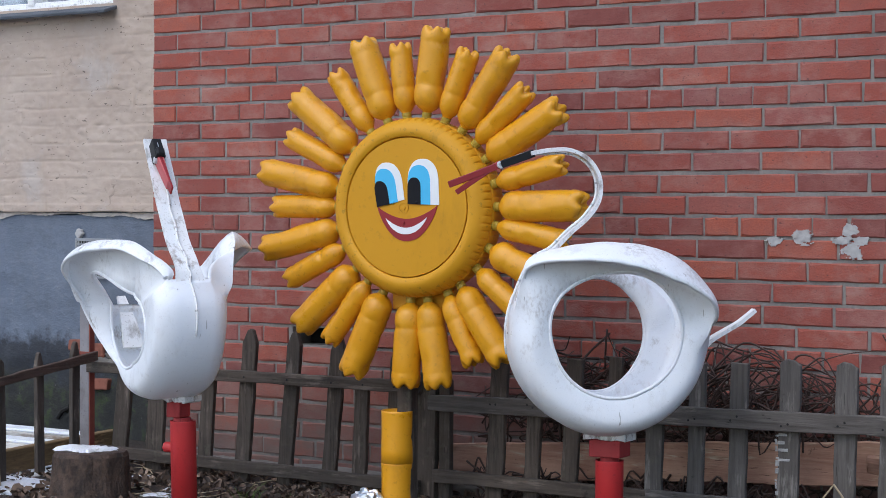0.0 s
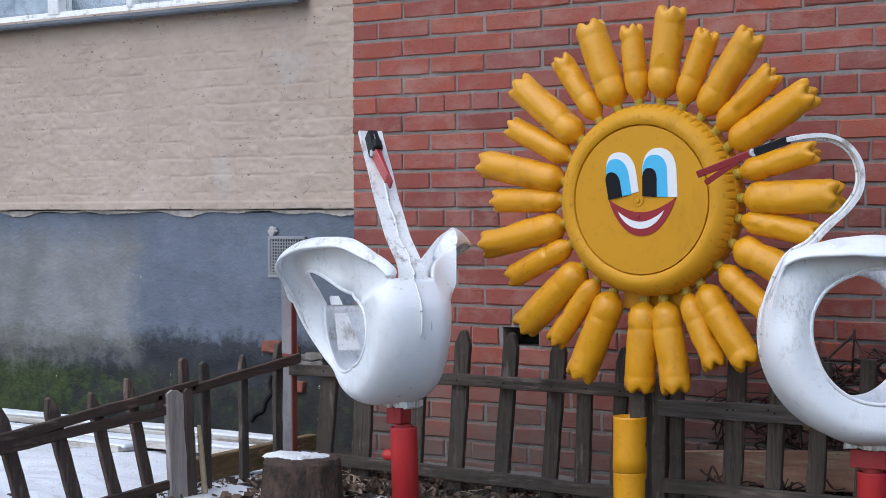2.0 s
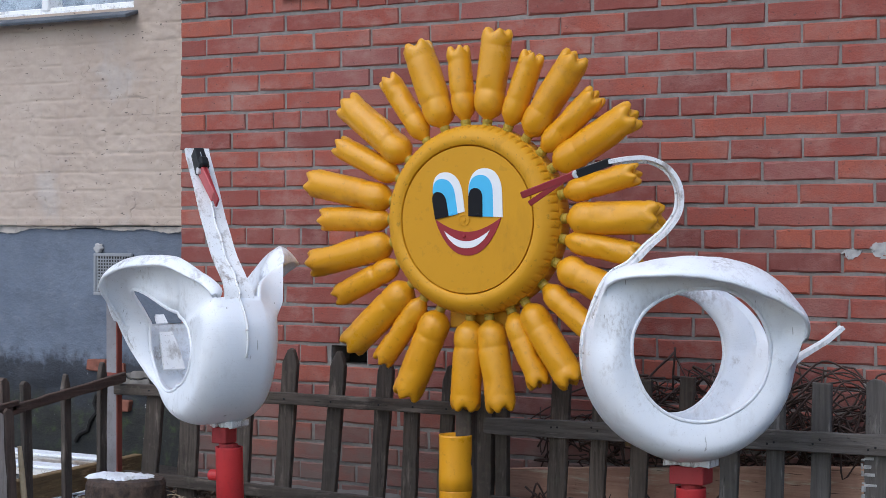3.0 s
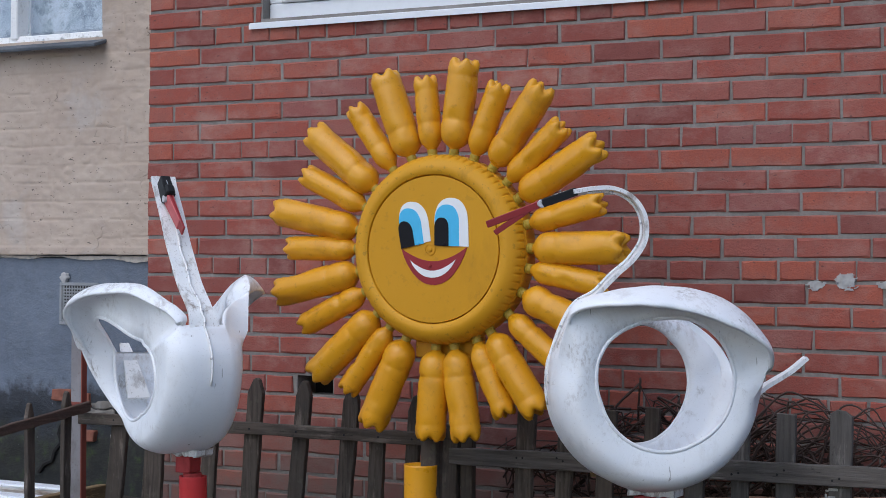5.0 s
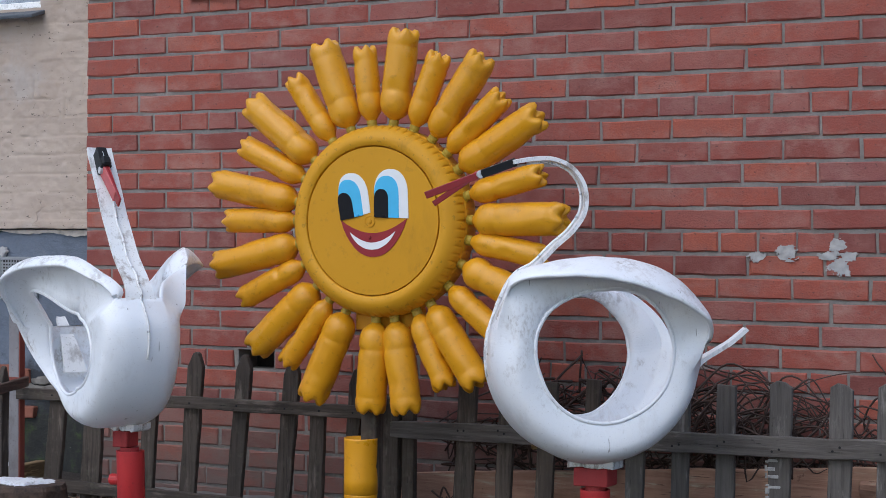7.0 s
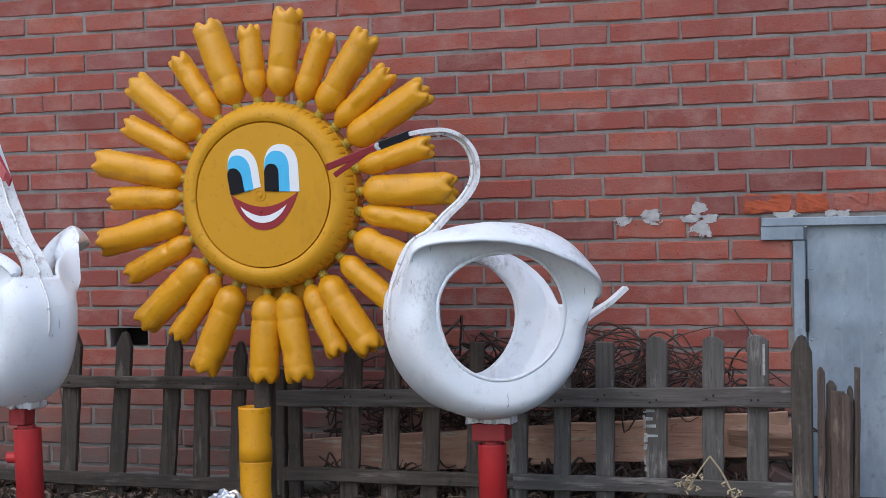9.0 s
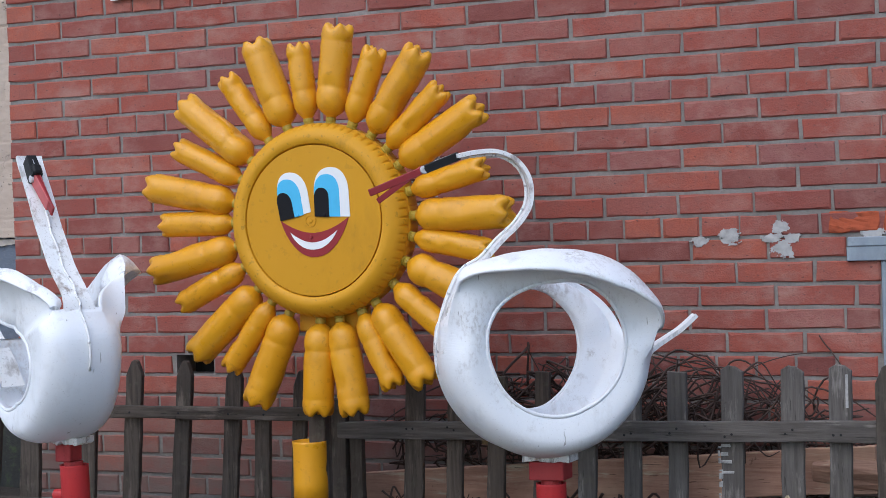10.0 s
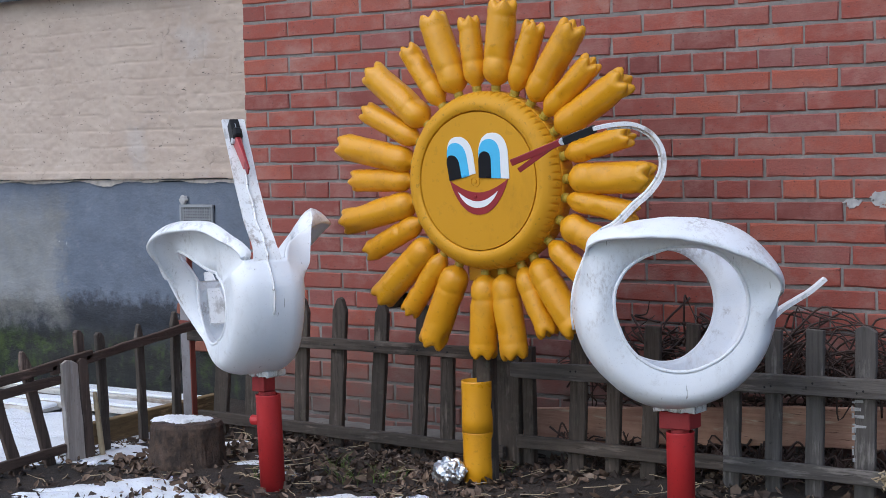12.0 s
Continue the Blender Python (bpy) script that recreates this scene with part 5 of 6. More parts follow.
swan_left = swan((0.985, -1.075, 0.700), -32, "white painted tyre swan with spread wings and straight neck",
                 ((18, 0.09, 0.295, 0.055, 0.30), (34, 0.105, 0.285, 0.07, 0.295), (55, 0.165, 0.250, 0.132, 0.270), (85, 0.248, 0.214, 0.205, 0.243), (115, 0.31, 0.209, 0.268, 0.243), (137, 0.338, 0.222, 0.302, 0.258), (150, 0.305, 0.243, 0.290, 0.270), (165, 0.250, 0.263, 0.262, 0.280), (180, 0.198, 0.279, 0.226, 0.283), (196, 0.148, 0.289, 0.188, 0.276), (216, 0.10, 0.294, 0.155, 0.258), (240, 0.06, 0.296, 0.142, 0.240)),
                 ((10, 0.060, 0.295, 0.142, 0.238), (30, 0.048, 0.296, 0.146, 0.250), (40, 0.060, 0.290, 0.158, 0.258), (49, 0.100, 0.276, 0.168, 0.264), (59, 0.158, 0.260, 0.178, 0.270), (71, 0.222, 0.238, 0.192, 0.275), (85, 0.275, 0.222, 0.212, 0.276), (102, 0.31, 0.212, 0.240, 0.268), (130, 0.305, 0.222, 0.24, 0.270), (150, 0.28, 0.24, 0.21, 0.28), (180, 0.18, 0.27, 0.12, 0.298), (215, 0.13, 0.28, 0.06, 0.30)),
                 ((0.260, 0.070), (0.248, 0.100), (0.2366, 0.126), (0.2205, 0.155), (0.187, 0.190), (0.113, 0.252), (0.052, 0.328), (0.004, 0.39), (-0.042, 0.465), (-0.089, 0.531), (-0.125, 0.583), (-0.134, 0.602)),
                 lambda t: 0.082 + 0.036 * max(0.0, 1 - 3.2 * t), 9.0,
                 ((-0.205, -0.065, -0.13), (-0.240, -0.068, -0.065), (-0.278, -0.072, -0.01), (-0.325, -0.076, 0.045)), 1.0, tail_w=(0.075, 0.045), side=-0.015, slit=27, squash=0.08, narrow=0.80, ease=10.0,
                 bead=((-90, 0.12), (0, 0.15), (45, 0.186), (125, 0.186), (165, 0.155), (205, 0.125), (270, 0.12)),
                 far_bead=((-90, 0.165), (-20, 0.158), (0, 0.135), (35, 0.092), (60, 0.068), (88, 0.078), (112, 0.125), (138, 0.200), (165, 0.234), (200, 0.244), (235, 0.222), (270, 0.168)),
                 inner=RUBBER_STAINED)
beak(swan_left, (-0.052, -0.025, 0.527), (0.046, -0.025, 0.441), (0.080, -0.025, 0.420), (-0.104, -0.025, 0.59), 0.040, PINK_PLASTIC, RED_PLASTIC, 0.022, 0.5)
part("clamp_block", rough_up(moved(box(-0.015, 0.015, -0.036, 0.036, -0.016, 0.022, 0.006), Matrix.Translation((0, -0.025, 0)) @ along((-0.062, 0, 0.538), (-0.104, 0, 0.59))), 0.002, 20), BLACK_PLASTIC, swan_left)
post_of(swan_left, 1.05, -1.075, 0.424, 0.050, (-0.03, 0), True)

# ---------------------------------------------------------------- picket fence along the wall
def picket_bm(w, z0, z1, d, tip, seed, lean=0.0):
    """A sawn picket with a pointed, blunt or square head."""
    r = random.Random(seed)
    bm = bmesh.new()
    hw = w / 2
    heads = {"point": [(-hw, z1 - 0.055), (-hw * 0.35, z1 - 0.006), (0, z1), (hw * 0.35, z1 - 0.006), (hw, z1 - 0.055)], "blunt": [(-hw, z1 - 0.012), (-hw * 0.4, z1), (hw * 0.3, z1 - 0.004), (hw, z1 - 0.02)], "square": [(-hw, z1), (hw, z1 - 0.003)]}[tip]
    steps = (0, 0.11, 0.23, 0.34, 0.46, 0.57, 0.68, 0.8)
    side_l = [(-hw + r.uniform(-0.0017, 0.0017), z0 + (z1 - z0) * t) for t in steps]
    side_r = [(hw + r.uniform(-0.0017, 0.0017), z0 + (z1 - z0) * t) for t in reversed(steps)]
    ring = side_l + heads + side_r
    front = [bm.verts.new((x + lean * (z - z0), -d / 2 + r.uniform(-0.001, 0.001), z)) for x, z in ring]
    back = [bm.verts.new((x + lean * (z - z0), d / 2, z)) for x, z in ring]
    n = len(ring)
    bm.faces.new(list(reversed(front)))
    bm.faces.new(back)
    for k in range(n):
        bm.faces.new((front[k], front[(k + 1) % n], back[(k + 1) % n], back[k]))
    bmesh.ops.recalc_face_normals(bm, faces=list(bm.faces))
    bmesh.ops.bevel(bm, geom=[e for e in bm.edges if abs(e.verts[0].co.y - e.verts[1].co.y) < 0.004], offset=0.0022, segments=1, affect="EDGES")
    return bm


def rail_bm(x0, x1, za, zb, h, y0, y1, seed, end_h=None):
    """A long rail from (x0, za) to (x1, zb), slightly wavy."""
    bm = bmesh.new()
    rows, n = [], 36
    for k in range(n + 1):
        t = k / n
        x, z = x0 + (x1 - x0) * t, za + (zb - za) * t
        hh = h + ((end_h or h) - h) * t
        wob = 0.005 * noise.noise(Vector((x * 3, seed, 0))) + 0.003 * noise.noise(Vector((x * 14, seed, 2)))
        wob2 = 0.004 * noise.noise(Vector((x * 6, seed, 4))) + 0.003 * noise.noise(Vector((x * 17, seed, 6)))
        rows.append([bm.verts.new(p) for p in ((x, y0, z - hh / 2 + wob), (x, y0, z + hh / 2 + wob2), (x, y1, z + hh / 2 + wob2), (x, y1, z - hh / 2 + wob))])
    for a, b in zip(rows, rows[1:]):
        for k in range(4):
            bm.faces.new((a[k], a[(k + 1) % 4], b[(k + 1) % 4], b[k]))
    bm.faces.new(rows[0])
    bm.faces.new(list(reversed(rows[-1])))
    bmesh.ops.recalc_face_normals(bm, faces=list(bm.faces))
    bmesh.ops.bevel(bm, geom=[e for e in bm.edges if len(e.link_faces) == 2 and e.calc_face_angle(0) > 1.2], offset=0.0025, segments=1, affect="EDGES")
    return bm


FENCE_Y = -0.345


def nail(x, z, parent):
    part("nail", moved(lathe(((0.0042, 0), (0.004, 0.0015), (0.002, 0.0022)), 8), along((x, FENCE_Y - 0.0285, z), (x, -2, z))), BLACK_PLASTIC, parent)


def fence_left():
    root = thing("picket_fence", (0.8, FENCE_Y, 0), "dark weathered picket fence with leaning pointed pickets", "fence", "fences")
    root.matrix_world = Matrix()
    # foot x, width, top, head
    rows = ((0.118, 0.075, 0.40, "square", 0.10), (0.305, 0.085, 0.405, "square", 0.06), (0.562, 0.062, 0.59, "point", 0.06), (0.745, 0.066, 0.60, "point", 0.075), (0.948, 0.062, 0.598, "point", 0.085), (1.150, 0.062, 0.59, "point", 0.085), (1.290, 0.058, 0.415, "square", 0.035), (1.425, 0.05, 0.565, "point", 0.06))
    for k, (x, w, top, head, lean) in enumerate(rows):
        part("picket", moved(picket_bm(w, -0.03, top, 0.022, head, k, lean), Matrix.Translation((x - 0.01, FENCE_Y + 0.012, 0))), WOOD_UP, root)
    top = part("rail", rail_bm(-0.03, 1.56, 0.412, 0.418, 0.042, FENCE_Y - 0.028, FENCE_Y - 0.001, 1.0, 0.045), WOOD_RAIL, root)
    part("rail", rail_bm(0.02, 1.56, 0.075, 0.055, 0.045, FENCE_Y - 0.028, FENCE_Y - 0.001, 2.0), WOOD_RAIL, root)
    for k, (x, *_rest) in enumerate(rows):
        nail(x + 0.03, 0.415, top)
    part("wide_post", rough_up(moved(picket_bm(0.098, -0.05, 0.47, 0.035, "square", 40, 0.01), Matrix.Translation((1.562, FENCE_Y - 0.035 + 0.055, 0))), 0.002), WOOD_UP, root, "broad dark board")
    part("narrow_post", moved(picket_bm(0.045, -0.05, 0.45, 0.03, "square", 41, 0.0), Matrix.Translation((1.645, FENCE_Y + 0.03, 0))), WOOD_UP, root)


def fence_right():
    root = thing("picket_fence", (2.5, FENCE_Y, 0), "grey weathered picket fence with sawn rails and paint remains", "fence", "fences")
    root.matrix_world = Matrix()
    rows = ((1.865, 0.066, 0.54, "square", WOOD_UP), (2.012, 0.055, 0.545, "square", WOOD_UP), (2.158, 0.06, 0.55, "square", WOOD_UP), (2.312, 0.048, 0.565, "square", WOOD_UP), (2.462, 0.06, 0.555, "square", WOOD_PALE), (2.612, 0.055, 0.56, "square", WOOD_PALE), (2.758, 0.060, 0.566, "square", WOOD_PALE), (2.930, 0.068, 0.585, "blunt", WOOD_PALE), (3.115, 0.068, 0.585, "blunt", WOOD_PALE), (3.258, 0.066, 0.59, "blunt", WOOD_PALE))
    for k, (x, w, top, head, mat) in enumerate(rows):
        lean = 0.05 if k < 4 else 0.018
        picket = part("picket", moved(picket_bm(w, -0.03, top, 0.022, head, 50 + k, lean), Matrix.Translation((x - 0.015 * (k < 4), FENCE_Y + 0.012, 0))), mat, root)
        if k == 7:
            for z, l in ((0.335, 0.030), (0.31, 0.022), (0.285, 0.034), (0.252, 0.040)):
                part("paint_drip", rough_up(box(x - 0.028, x - 0.028 + l, FENCE_Y - 0.0012, FENCE_Y + 0.001, z, z + 0.010, 0.001), 0.004, 40, z), FADED_PAINT, picket)
            for j in range(9):
                z = 0.14 + 0.024 * j
                part("paint_drip", rough_up(box(x - 0.036, x - 0.026 + 0.004 * math.sin(j * 5.1), FENCE_Y - 0.0012, FENCE_Y + 0.001, z, z + 0.014 + 0.008 * math.sin(j * 2.2), 0.001), 0.003, 40, z), FADED_PAINT, picket)
        if k == 9:
            part("paint_drip", rough_up(box(x + 0.026, x + 0.0345, FENCE_Y - 0.0012, FENCE_Y + 0.001, 0.46, 0.56, 0.001), 0.003, 40, 5), FADED_PAINT, picket)
    top = part("rail", rail_bm(1.60, 3.385, 0.366, 0.392, 0.056, FENCE_Y - 0.03, FENCE_Y - 0.001, 5.0, 0.066), WOOD_RAIL_PALE, root)
    part("rail", rail_bm(1.62, 2.62, 0.102, 0.098, 0.046, FENCE_Y - 0.03, FENCE_Y - 0.001, 6.0), WOOD_RAIL, root)
    part("rail", rail_bm(2.46, 3.385, 0.104, 0.098, 0.05, FENCE_Y - 0.052, FENCE_Y - 0.031, 7.0), WOOD_RAIL_PALE, root)
    for x, *_rest in rows:
        nail(x - 0.008, 0.38 + rng.uniform(-0.012, 0.012), top)
        nail(x + 0.014, 0.385 + rng.uniform(-0.012, 0.012), top)
    part("gate_post", moved(picket_bm(0.064, -0.05, 0.592, 0.036, "point", 70, 0.0), Matrix.Translation((3.410, FENCE_Y - 0.035, 0))), WOOD_UP, root, "broad pointed end post")


def stake_bundle():
    root = thing("stake_bundle", (3.53, -0.36, 0), "bundle of rough split stakes beside the end post", "stakes")
    root.matrix_world = Matrix()
    for k, (x, w, top, y, head, lean) in enumerate(((3.470, 0.022, 0.49, -0.36, "blunt", 0.01), (3.495, 0.03, 0.445, -0.335, "blunt", 0.02), (3.522, 0.042, 0.415, -0.36, "square", 0.008), (3.556, 0.018, 0.43, -0.35, "blunt", 0.02), (3.577, 0.016, 0.488, -0.335, "square", 0.02), (3.535, 0.075, 0.40, -0.318, "blunt", 0.01), (3.548, 0.026, 0.41, -0.378, "blunt", 0.012))):
        part("stake", rough_up(moved(picket_bm(w, -0.05, top, 0.025, head, 80 + k, lean), Matrix.Translation((x - 0.008, y, 0))), 0.004, 12, k), WOOD_UP if k % 2 else WOOD_BROWN_UP, root)


WOOD_BROWN_UP = wood("brown_wood_upright", (0.150, 0.105, 0.082), (0.070, 0.047, 0.038), "z", 0.4)
fence_left()
fence_right()
stake_bundle()


# ---------------------------------------------------------------- side fence towards the viewer, and its pipe post
def corner_post():
    root = thing("corner_post", (-0.03, -0.35, 0), "grey and rust-red angle iron post at the fence corner", "post")
    root.matrix_world = Matrix()
    part("flange", rough_up(box(-0.070, -0.022, -0.365, -0.359, -0.05, 0.80, 0.001), 0.003, 6), GREY_PAINT, root, "worn grey flange")
    part("flange", rough_up(box(-0.0215, -0.0155, -0.365, -0.335, -0.05, 0.80, 0.001), 0.003, 6), RUST, root, "rust-red flange")
    part("rail_bracket", rough_up(box(-0.08, -0.012, -0.372, -0.3655, 0.425, 0.475, 0.002), 0.003, 9), RUST, root)


corner_post()


WOOD_SPLIT = wood("split_grey_brown_wood", (0.60, 0.53, 0.47), (0.34, 0.29, 0.25), "z", 0.2)


def side_fence():
    root = thing("picket_fence", (0.0, -1.0, 0), "old brown side fence with leaning pickets and a sagging rail", "fence", "fences")
    root.matrix_world = Matrix()
    turn = Matrix.Rotation(radians(90), 4, "Z")
    rows = ((-0.465, 0.043, 0.525, "point", 0.0), (-0.672, 0.040, 0.495, "point", 0.02), (-0.885, 0.043, 0.485, "blunt", 0.03), (-1.27, 0.048, 0.455, "point", 0.26), (-1.44, 0.05, 0.42, "point", 0.31), (-1.63, 0.06, 0.42, "point", 0.33), (-1.85, 0.06, 0.42, "point", 0.33), (-2.06, 0.06, 0.41, "point", 0.34))
    for k, (y, w, top, head, lean) in enumerate(rows):
        bm = picket_bm(w, 0.02 if k < 2 else -0.04, top, 0.02, head, 90 + k, -lean)
        part("picket", moved(bm, Matrix.Translation((-0.008, y + lean * top, 0)) @ turn), WOOD_UP if k < 3 else WOOD_BROWN_UP, root)
    for k, (y, w, top, mat) in enumerate(((-1.085, 0.085, 0.40, WOOD_SPLIT), (-1.015, 0.045, 0.40, WOOD_BROWN_UP), (-0.99, 0.04, 0.505, WOOD_BROWN_UP))):
        part("board", rough_up(moved(picket_bm(w, -0.06, top, 0.022, "blunt", 120 + k, -0.06), Matrix.Translation((0.024 if k < 2 else -0.012, y + 0.03, 0)) @ turn), 0.003, 10), mat, root, "split grey board")
    part("stick", moved(lathe(((0.012, 0), (0.011, 0.2), (0.008, 0.29)), 10), along((0.04, -0.93, -0.03), (0.035, -0.965, 0.3))), STALK, root, "peeled pale stick")
    for z0, z1, y0, y1, s in ((0.462, 0.365, -0.36, -1.16, 1.0), (0.405, 0.27, -0.95, -2.2, 2.0), (0.33, 0.255, -1.06, -2.2, 3.0), (0.06, -0.01, -1.05, -2.2, 4.0)):
        bm = rail_bm(-y0, -y1, z0, z1, 0.036, 0.006, 0.026, s)
        part("rail", moved(bm, Matrix.Rotation(radians(-90), 4, "Z")), WOOD_BROWN_Y, root, "sagging brown rail")


side_fence()


def old_boards():
    for k, (x0, x1, y0, y1, z0, z1, turn) in enumerate(((-2.9, -0.22, -0.13, 0.02, 0.05, 0.075, 0.0), (-2.6, -0.30, -0.30, -0.15, 0.03, 0.055, 0.02), (-3.0, -0.9, -0.46, -0.32, 0.02, 0.045, -0.02))):
        t = thing("old_board", (0, 0, 0), "flaking white board lying under old snow by the wall", "board", "boards by the wall")
        m = Matrix.Rotation(turn, 4, "Z")
        part("plank", rough_up(moved(box(x0, x1, y0, y1, z0, z1, 0.003), m), 0.006, 2.0, k), WHITE_BOARD, t)
        for j in range(4):
            c = x0 + (x1 - x0) * (j + 0.5) / 4
            part("snow_cover", rough_up(moved(box(c - 0.26 - 0.05 * j, c + 0.28, y0 + 0.02, y1 - 0.03, z1 - 0.003, z1 + 0.012, 0.006), m), 0.012, 5, j + k), SNOW, t)


old_boards()
edge = thing("bed_edging", (0, 0, 0), "mossy yellowish plank edging behind the side fence", "plank")
part("plank", rough_up(moved(box(-0.02, 0.02, 0.0, 0.86, 0.01, 0.105, 0.004), Matrix.Translation((-0.12, -0.86, 0)) @ Matrix.Rotation(0.10, 4, "Z")), 0.006, 5), PLANK_Y, edge)


# ---------------------------------------------------------------- stump, foil, planks, vines
def stump():
    root = thing("tree_stump", (0.47, -0.90, 0), "low dark sawn stump with snow on top", "stump")
    wob = lambda r, h, a: (r * (1 + 0.05 * math.sin(3 * a + 1) + 0.02 * math.sin(11 * a)) + 0.006 * noise.noise(Vector((math.cos(a) * 3, math.sin(a) * 3, h * 12))), h)  # noqa: E731
    part("trunk", lathe(((0.150, -0.03), (0.146, 0.02), (0.138, 0.08), (0.136, 0.155), (0.128, 0.17), (0.09, 0.172), (0.02, 0.171)), 56, wobble=wob), BARK, root, smooth=False)
    cap = snow_patch(-0.02, 0.0, 0.105, 0.098, 35.5, 0.012, base=0.172, name="snow_cap", label="snow cap on the stump")
    for key in ("category",):
        del cap[key]
    cap.parent = root


stump()


def foil():
    bm = bmesh.new()
    bmesh.ops.create_icosphere(bm, subdivisions=4, radius=1.0)
    for v in bm.verts:
        d = v.co.normalized()
        k = 1.1 + 0.34 * noise.noise(d * 2.0) + 0.26 * abs(noise.noise(d * 4.2 + Vector((3, 1, 0)))) + 0.04 * abs(noise.noise(d * 13))
        v.co = Vector((d.x * 0.055 * k, d.y * 0.03 * k, d.z * 0.045 * k))
    ob = part("foil_wrapper", moved(bm, Matrix.Translation((1.575, -0.74, 0.05))), FOIL)
    return tagged(ob, "crumpled silver foil wrapper lying by the post", "wrapper")


foil()


def back_planks():
    t = thing("long_plank", (0, 0, 0), "long reddish plank leaning behind the fence", "plank")
    part("plank", rough_up(moved(rail_bm(1.50, 3.34, 0.125, 0.252, 0.125, -0.165, -0.135, 11.0, 0.145), Matrix()), 0.004, 4), PLANK, t)
    t = thing("short_plank", (0, 0, 0), "short reddish board standing behind the fence", "plank")
    part("plank", rough_up(box(1.36, 1.52, -0.20, -0.175, -0.02, 0.235, 0.004), 0.004, 7), PLANK, t)
    t = thing("stub_board", (0, 0, 0), "broken yellowish board end poking out under the rail", "board")
    part("plank", rough_up(box(2.10, 2.21, -0.32, -0.10, 0.322, 0.338, 0.003), 0.005, 11), PLANK_Y, t)
    t = thing("rotten_log", (0, 0, 0), "crumbling reddish log end behind the fence", "log")
    part("log", moved(lathe(((0.05, 0), (0.062, 0.01), (0.066, 0.1), (0.06, 0.24), (0.05, 0.25)), 24, wobble=lambda r, h, a: (r * (1 + 0.14 * noise.noise(Vector((math.cos(a) * 2, math.sin(a) * 2, h * 10)))), h)), along((3.14, -0.11, 0.245), (3.36, -0.12, 0.235))), PLANK, t, smooth=False)
    t = thing("broken_course", (0, 0, 0), "rough broken bricks and mortar over the door flashing", "bricks")
    for x0, x1, mat in ((3.186, 3.345, BRICK_RAW), (3.360, 3.470, BRICK_RAW), (3.485, 3.600, BRICK_REST), (3.612, 3.735, BRICK_REST), (3.750, 3.86, BRICK_RAW)):
        bm = box(x0, x1, -0.004, 0.03, 0.980, 1.044, 0.004)
        bmesh.ops.subdivide_edges(bm, edges=list(bm.edges), cuts=5, use_grid_fill=True)
        part("piece", rough_up(rough_up(bm, 0.006, 18, x0), 0.005, 60, x1), mat, t)
    t = thing("loose_brick", (0, 0, 0), "loose broken red brick on the ground by the wall", "brick")
    part("piece", rough_up(moved(box(-0.06, 0.06, -0.03, 0.03, 0, 0.062, 0.006), Matrix.Translation((3.30, -0.12, 0.06)) @ Euler((0.3, 0.5, 0.4)).to_matrix().to_4x4()), 0.008, 14), BRICK_REST, t)
    t = thing("broken_plinth", (0, 0, 0), "broken bricks of the wall foot at the house corner", "bricks")
    for k, (x, z, w, m) in enumerate(((-0.309, 0.406, 0.105, BRICK_REST), (-0.183, 0.375, 0.073, CEMENT), (-0.413, 0.406, 0.084, BRICK_REST), (-0.235, 0.307, 0.125, BRICK_REST))):
        part("piece", rough_up(box(x - w / 2, x + w / 2, LEFT_Y - 0.02, LEFT_Y + 0.05, z, z + 0.062, 0.006), 0.008, 14, k), m, t)


back_planks()


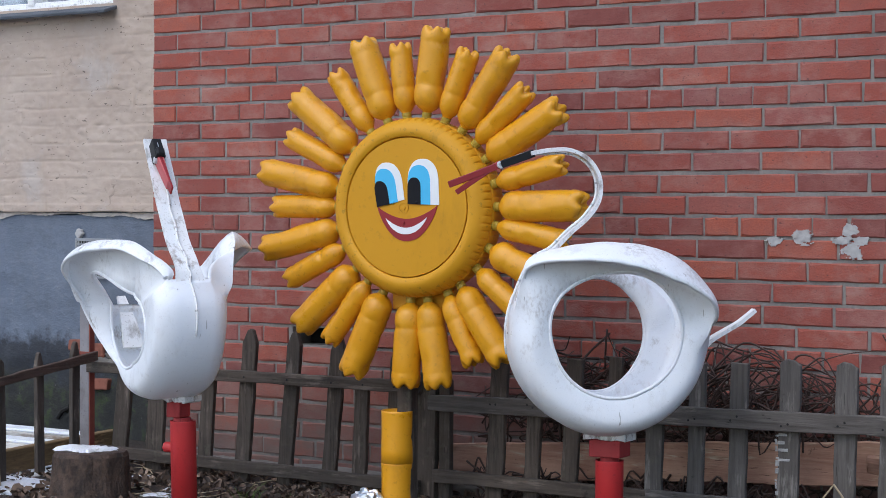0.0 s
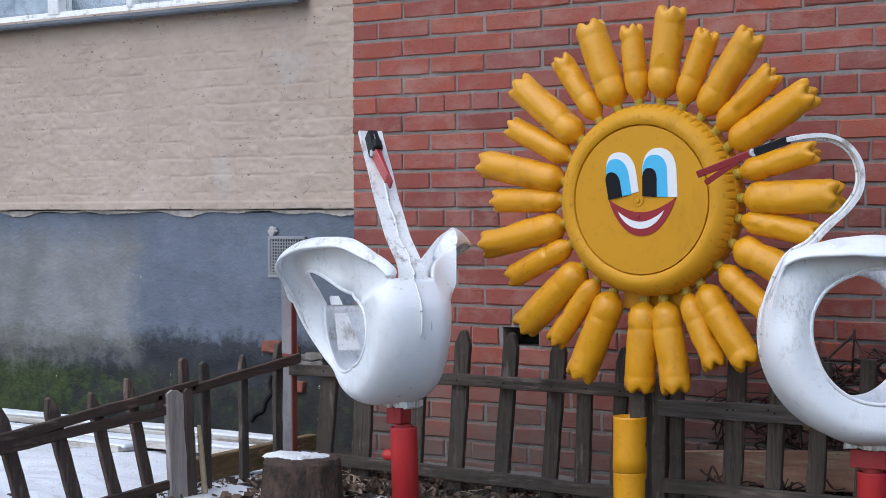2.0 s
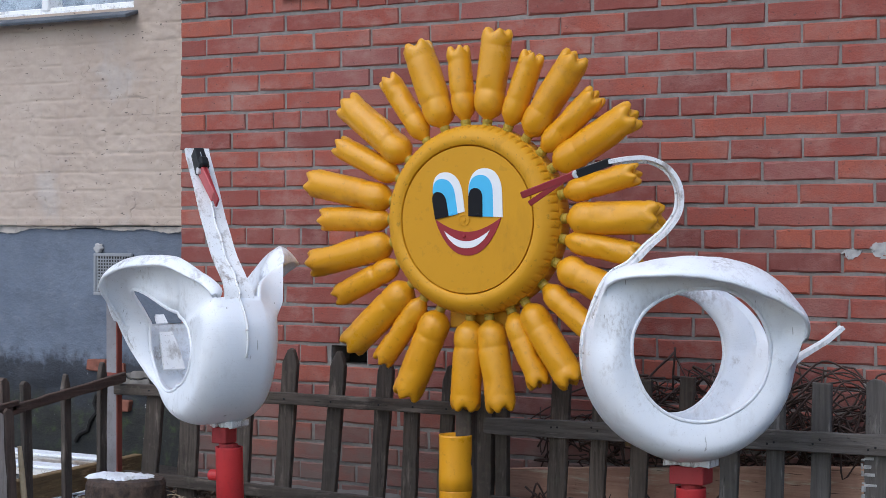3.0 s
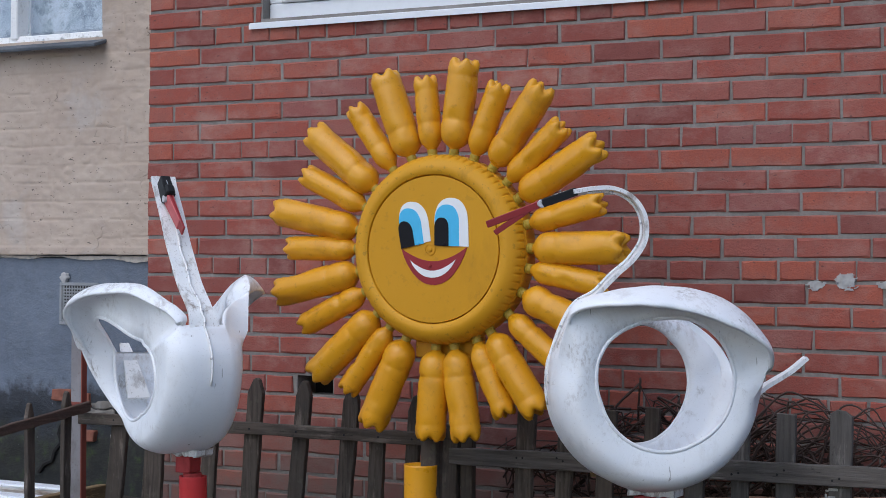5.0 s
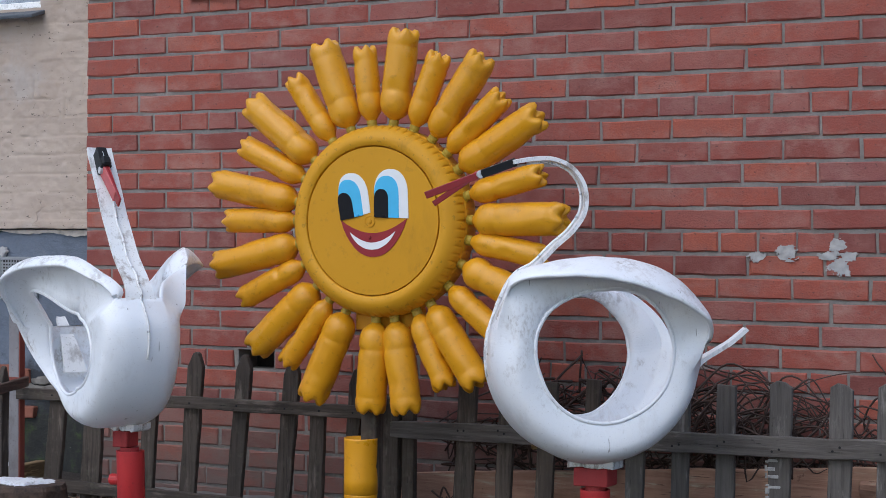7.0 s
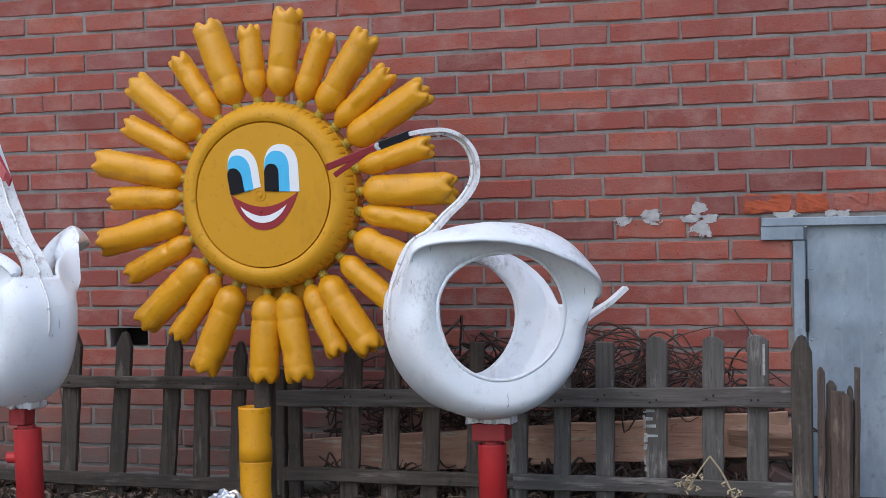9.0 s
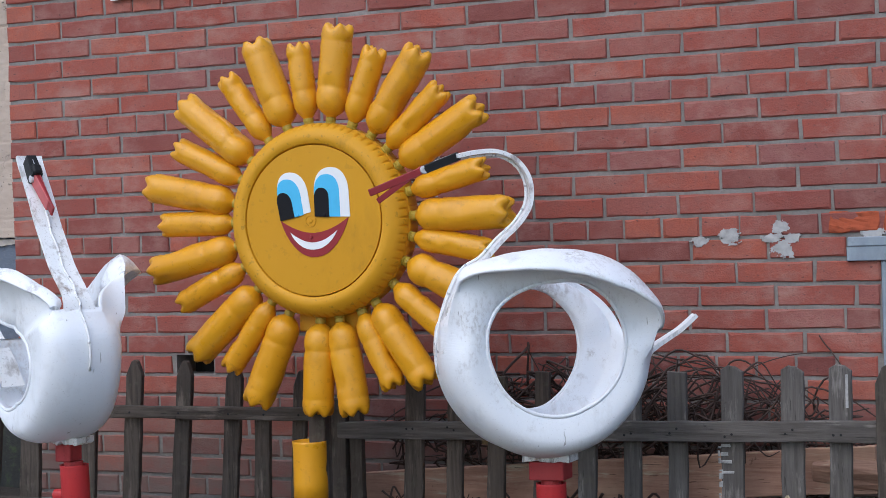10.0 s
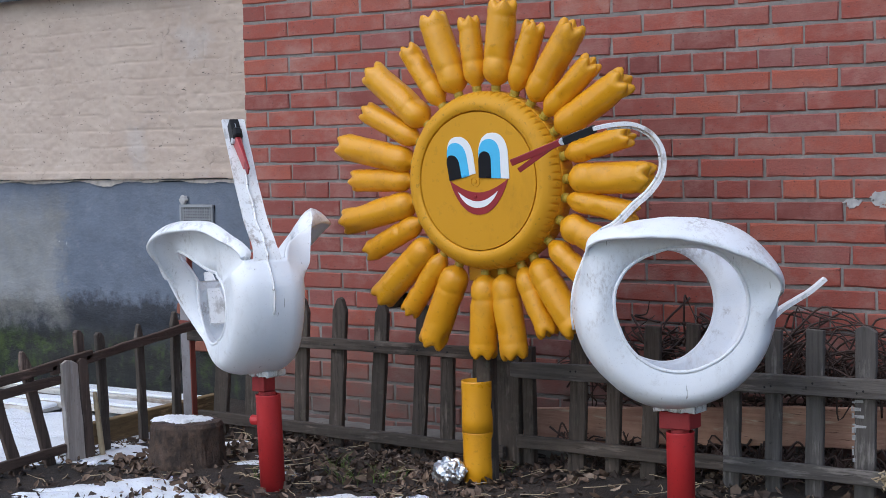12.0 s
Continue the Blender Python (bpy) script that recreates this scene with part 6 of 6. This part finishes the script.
def vine_heap():
    r = random.Random(41)
    verts, faces = [], []
    for k in range(78):
        cx, cz = r.gauss(2.75, 0.34), r.uniform(0.30, 0.44)
        if not 1.75 < cx < 3.25:
            continue
        a, w = r.uniform(0, 6.28), r.uniform(0.10, 0.30)
        h = r.uniform(0.03, 0.16)
        y = r.uniform(-0.27, -0.05)
        if k < 17:
            cx, cz, w, h = r.uniform(2.55, 3.0), r.uniform(0.42, 0.47), r.uniform(0.18, 0.30), r.uniform(0.08, 0.15)
        pts = []
        for j in range(6):
            t = j / 5
            x = cx + w * (t - 0.5) * 2 * math.cos(a * 0.15) + r.gauss(0, 0.018)
            z = cz + h * math.sin(math.pi * t) * (1 if r.random() < 0.85 else -0.4) + r.gauss(0, 0.02)
            pts.append((x, min(-0.02, y + 0.05 * (t - 0.5) + r.gauss(0, 0.012)), max(0.05, z)))
        tube_data(curve_points(pts, 4), lambda t: 0.0048 - 0.003 * t, 4, verts, faces)
    for k in range(120):
        cx, cz = r.uniform(1.70, 3.25), r.uniform(0.20, 0.40)
        if cx < 2.0 and cz > 0.36:
            continue
        pts = [(cx + r.gauss(0, 0.075), r.uniform(-0.13, -0.03), max(0.03, cz + r.gauss(0, 0.06))) for _ in range(5)]
        tube_data(curve_points(pts, 4), lambda t: 0.0042 - 0.002 * t, 4, verts, faces)
    for k in range(34):
        cx, cz = r.uniform(2.08, 2.42), r.uniform(0.36, 0.54)
        pts = [(cx + r.gauss(0, 0.07), r.uniform(-0.27, -0.06), cz + r.gauss(0, 0.055)) for _ in range(5)]
        tube_data(curve_points(pts, 4), lambda t: 0.005 - 0.003 * t, 4, verts, faces)
    for k in range(230):
        cx = r.uniform(1.72, 3.35)
        z = r.uniform(0.01, 0.13)
        y = r.uniform(-0.31, -0.02)
        a, w = r.uniform(0, math.tau), r.uniform(0.06, 0.18)
        pts = [(cx + w * (t - 0.5) * math.cos(a) + r.gauss(0, 0.012), min(-0.015, y + 0.4 * w * (t - 0.5) * math.sin(a)), max(0.012, z + r.gauss(0, 0.022))) for t in (0, 0.25, 0.5, 0.75, 1)]
        tube_data(curve_points(pts, 3), lambda t: 0.0050 - 0.003 * t, 4, verts, faces)
    return tagged(raw("vine_heap", verts, faces, VINE, smooth=True), "tangled heap of dry brown vines behind the fence", "vines", kind="stuff")


vine_heap()


def wall_creeper():
    verts, faces = [], []
    tube_data(curve_points([(3.150, -0.014, 0.655), (3.165, -0.014, 0.63), (3.19, -0.02, 0.60), (3.23, -0.05, 0.54), (3.24, -0.10, 0.45)], 6), lambda t: 0.0022, 5, verts, faces)
    tube_data(curve_points([(3.19, -0.02, 0.60), (3.08, -0.03, 0.595), (2.98, -0.05, 0.57), (2.9, -0.09, 0.53)], 6), lambda t: 0.002, 5, verts, faces)
    return tagged(raw("creeper_stem", verts, faces, VINE), "thin dry creeper stem on the brick wall", "creeper")


wall_creeper()


def dead_stalk():
    verts, faces = [], []
    tube_data(curve_points([(3.065, -0.51, 0.115), (3.10, -0.505, 0.17), (3.134, -0.50, 0.218)], 6), lambda t: 0.0035 - 0.001 * t, 6, verts, faces)
    tube_data(curve_points([(3.134, -0.50, 0.218), (3.175, -0.50, 0.16), (3.205, -0.50, 0.09), (3.235, -0.49, -0.01)], 6), lambda t: 0.003 + 0.001 * t, 6, verts, faces)
    r = random.Random(5)
    for cx, cz, n in ((3.06, 0.115, 18), (3.09, 0.145, 6), (3.20, 0.10, 9)):
        for _ in range(n):
            p = Vector((cx + r.gauss(0, 0.014), -0.505 + r.gauss(0, 0.01), cz + r.gauss(0, 0.011)))
            tube_data([p, p + Vector((r.gauss(0, 0.008), r.gauss(0, 0.008), 0.008)), p + Vector((0.004, 0, 0.014))], 0.0035, 4, verts, faces)
    return tagged(raw("dead_stalk", verts, faces, STALK), "pale bent dead flower stalk before the fence", "stalk")


dead_stalk()

# ---------------------------------------------------------------- bricks and painted brickwork last
lay_cream_bricks()
lay_bricks()
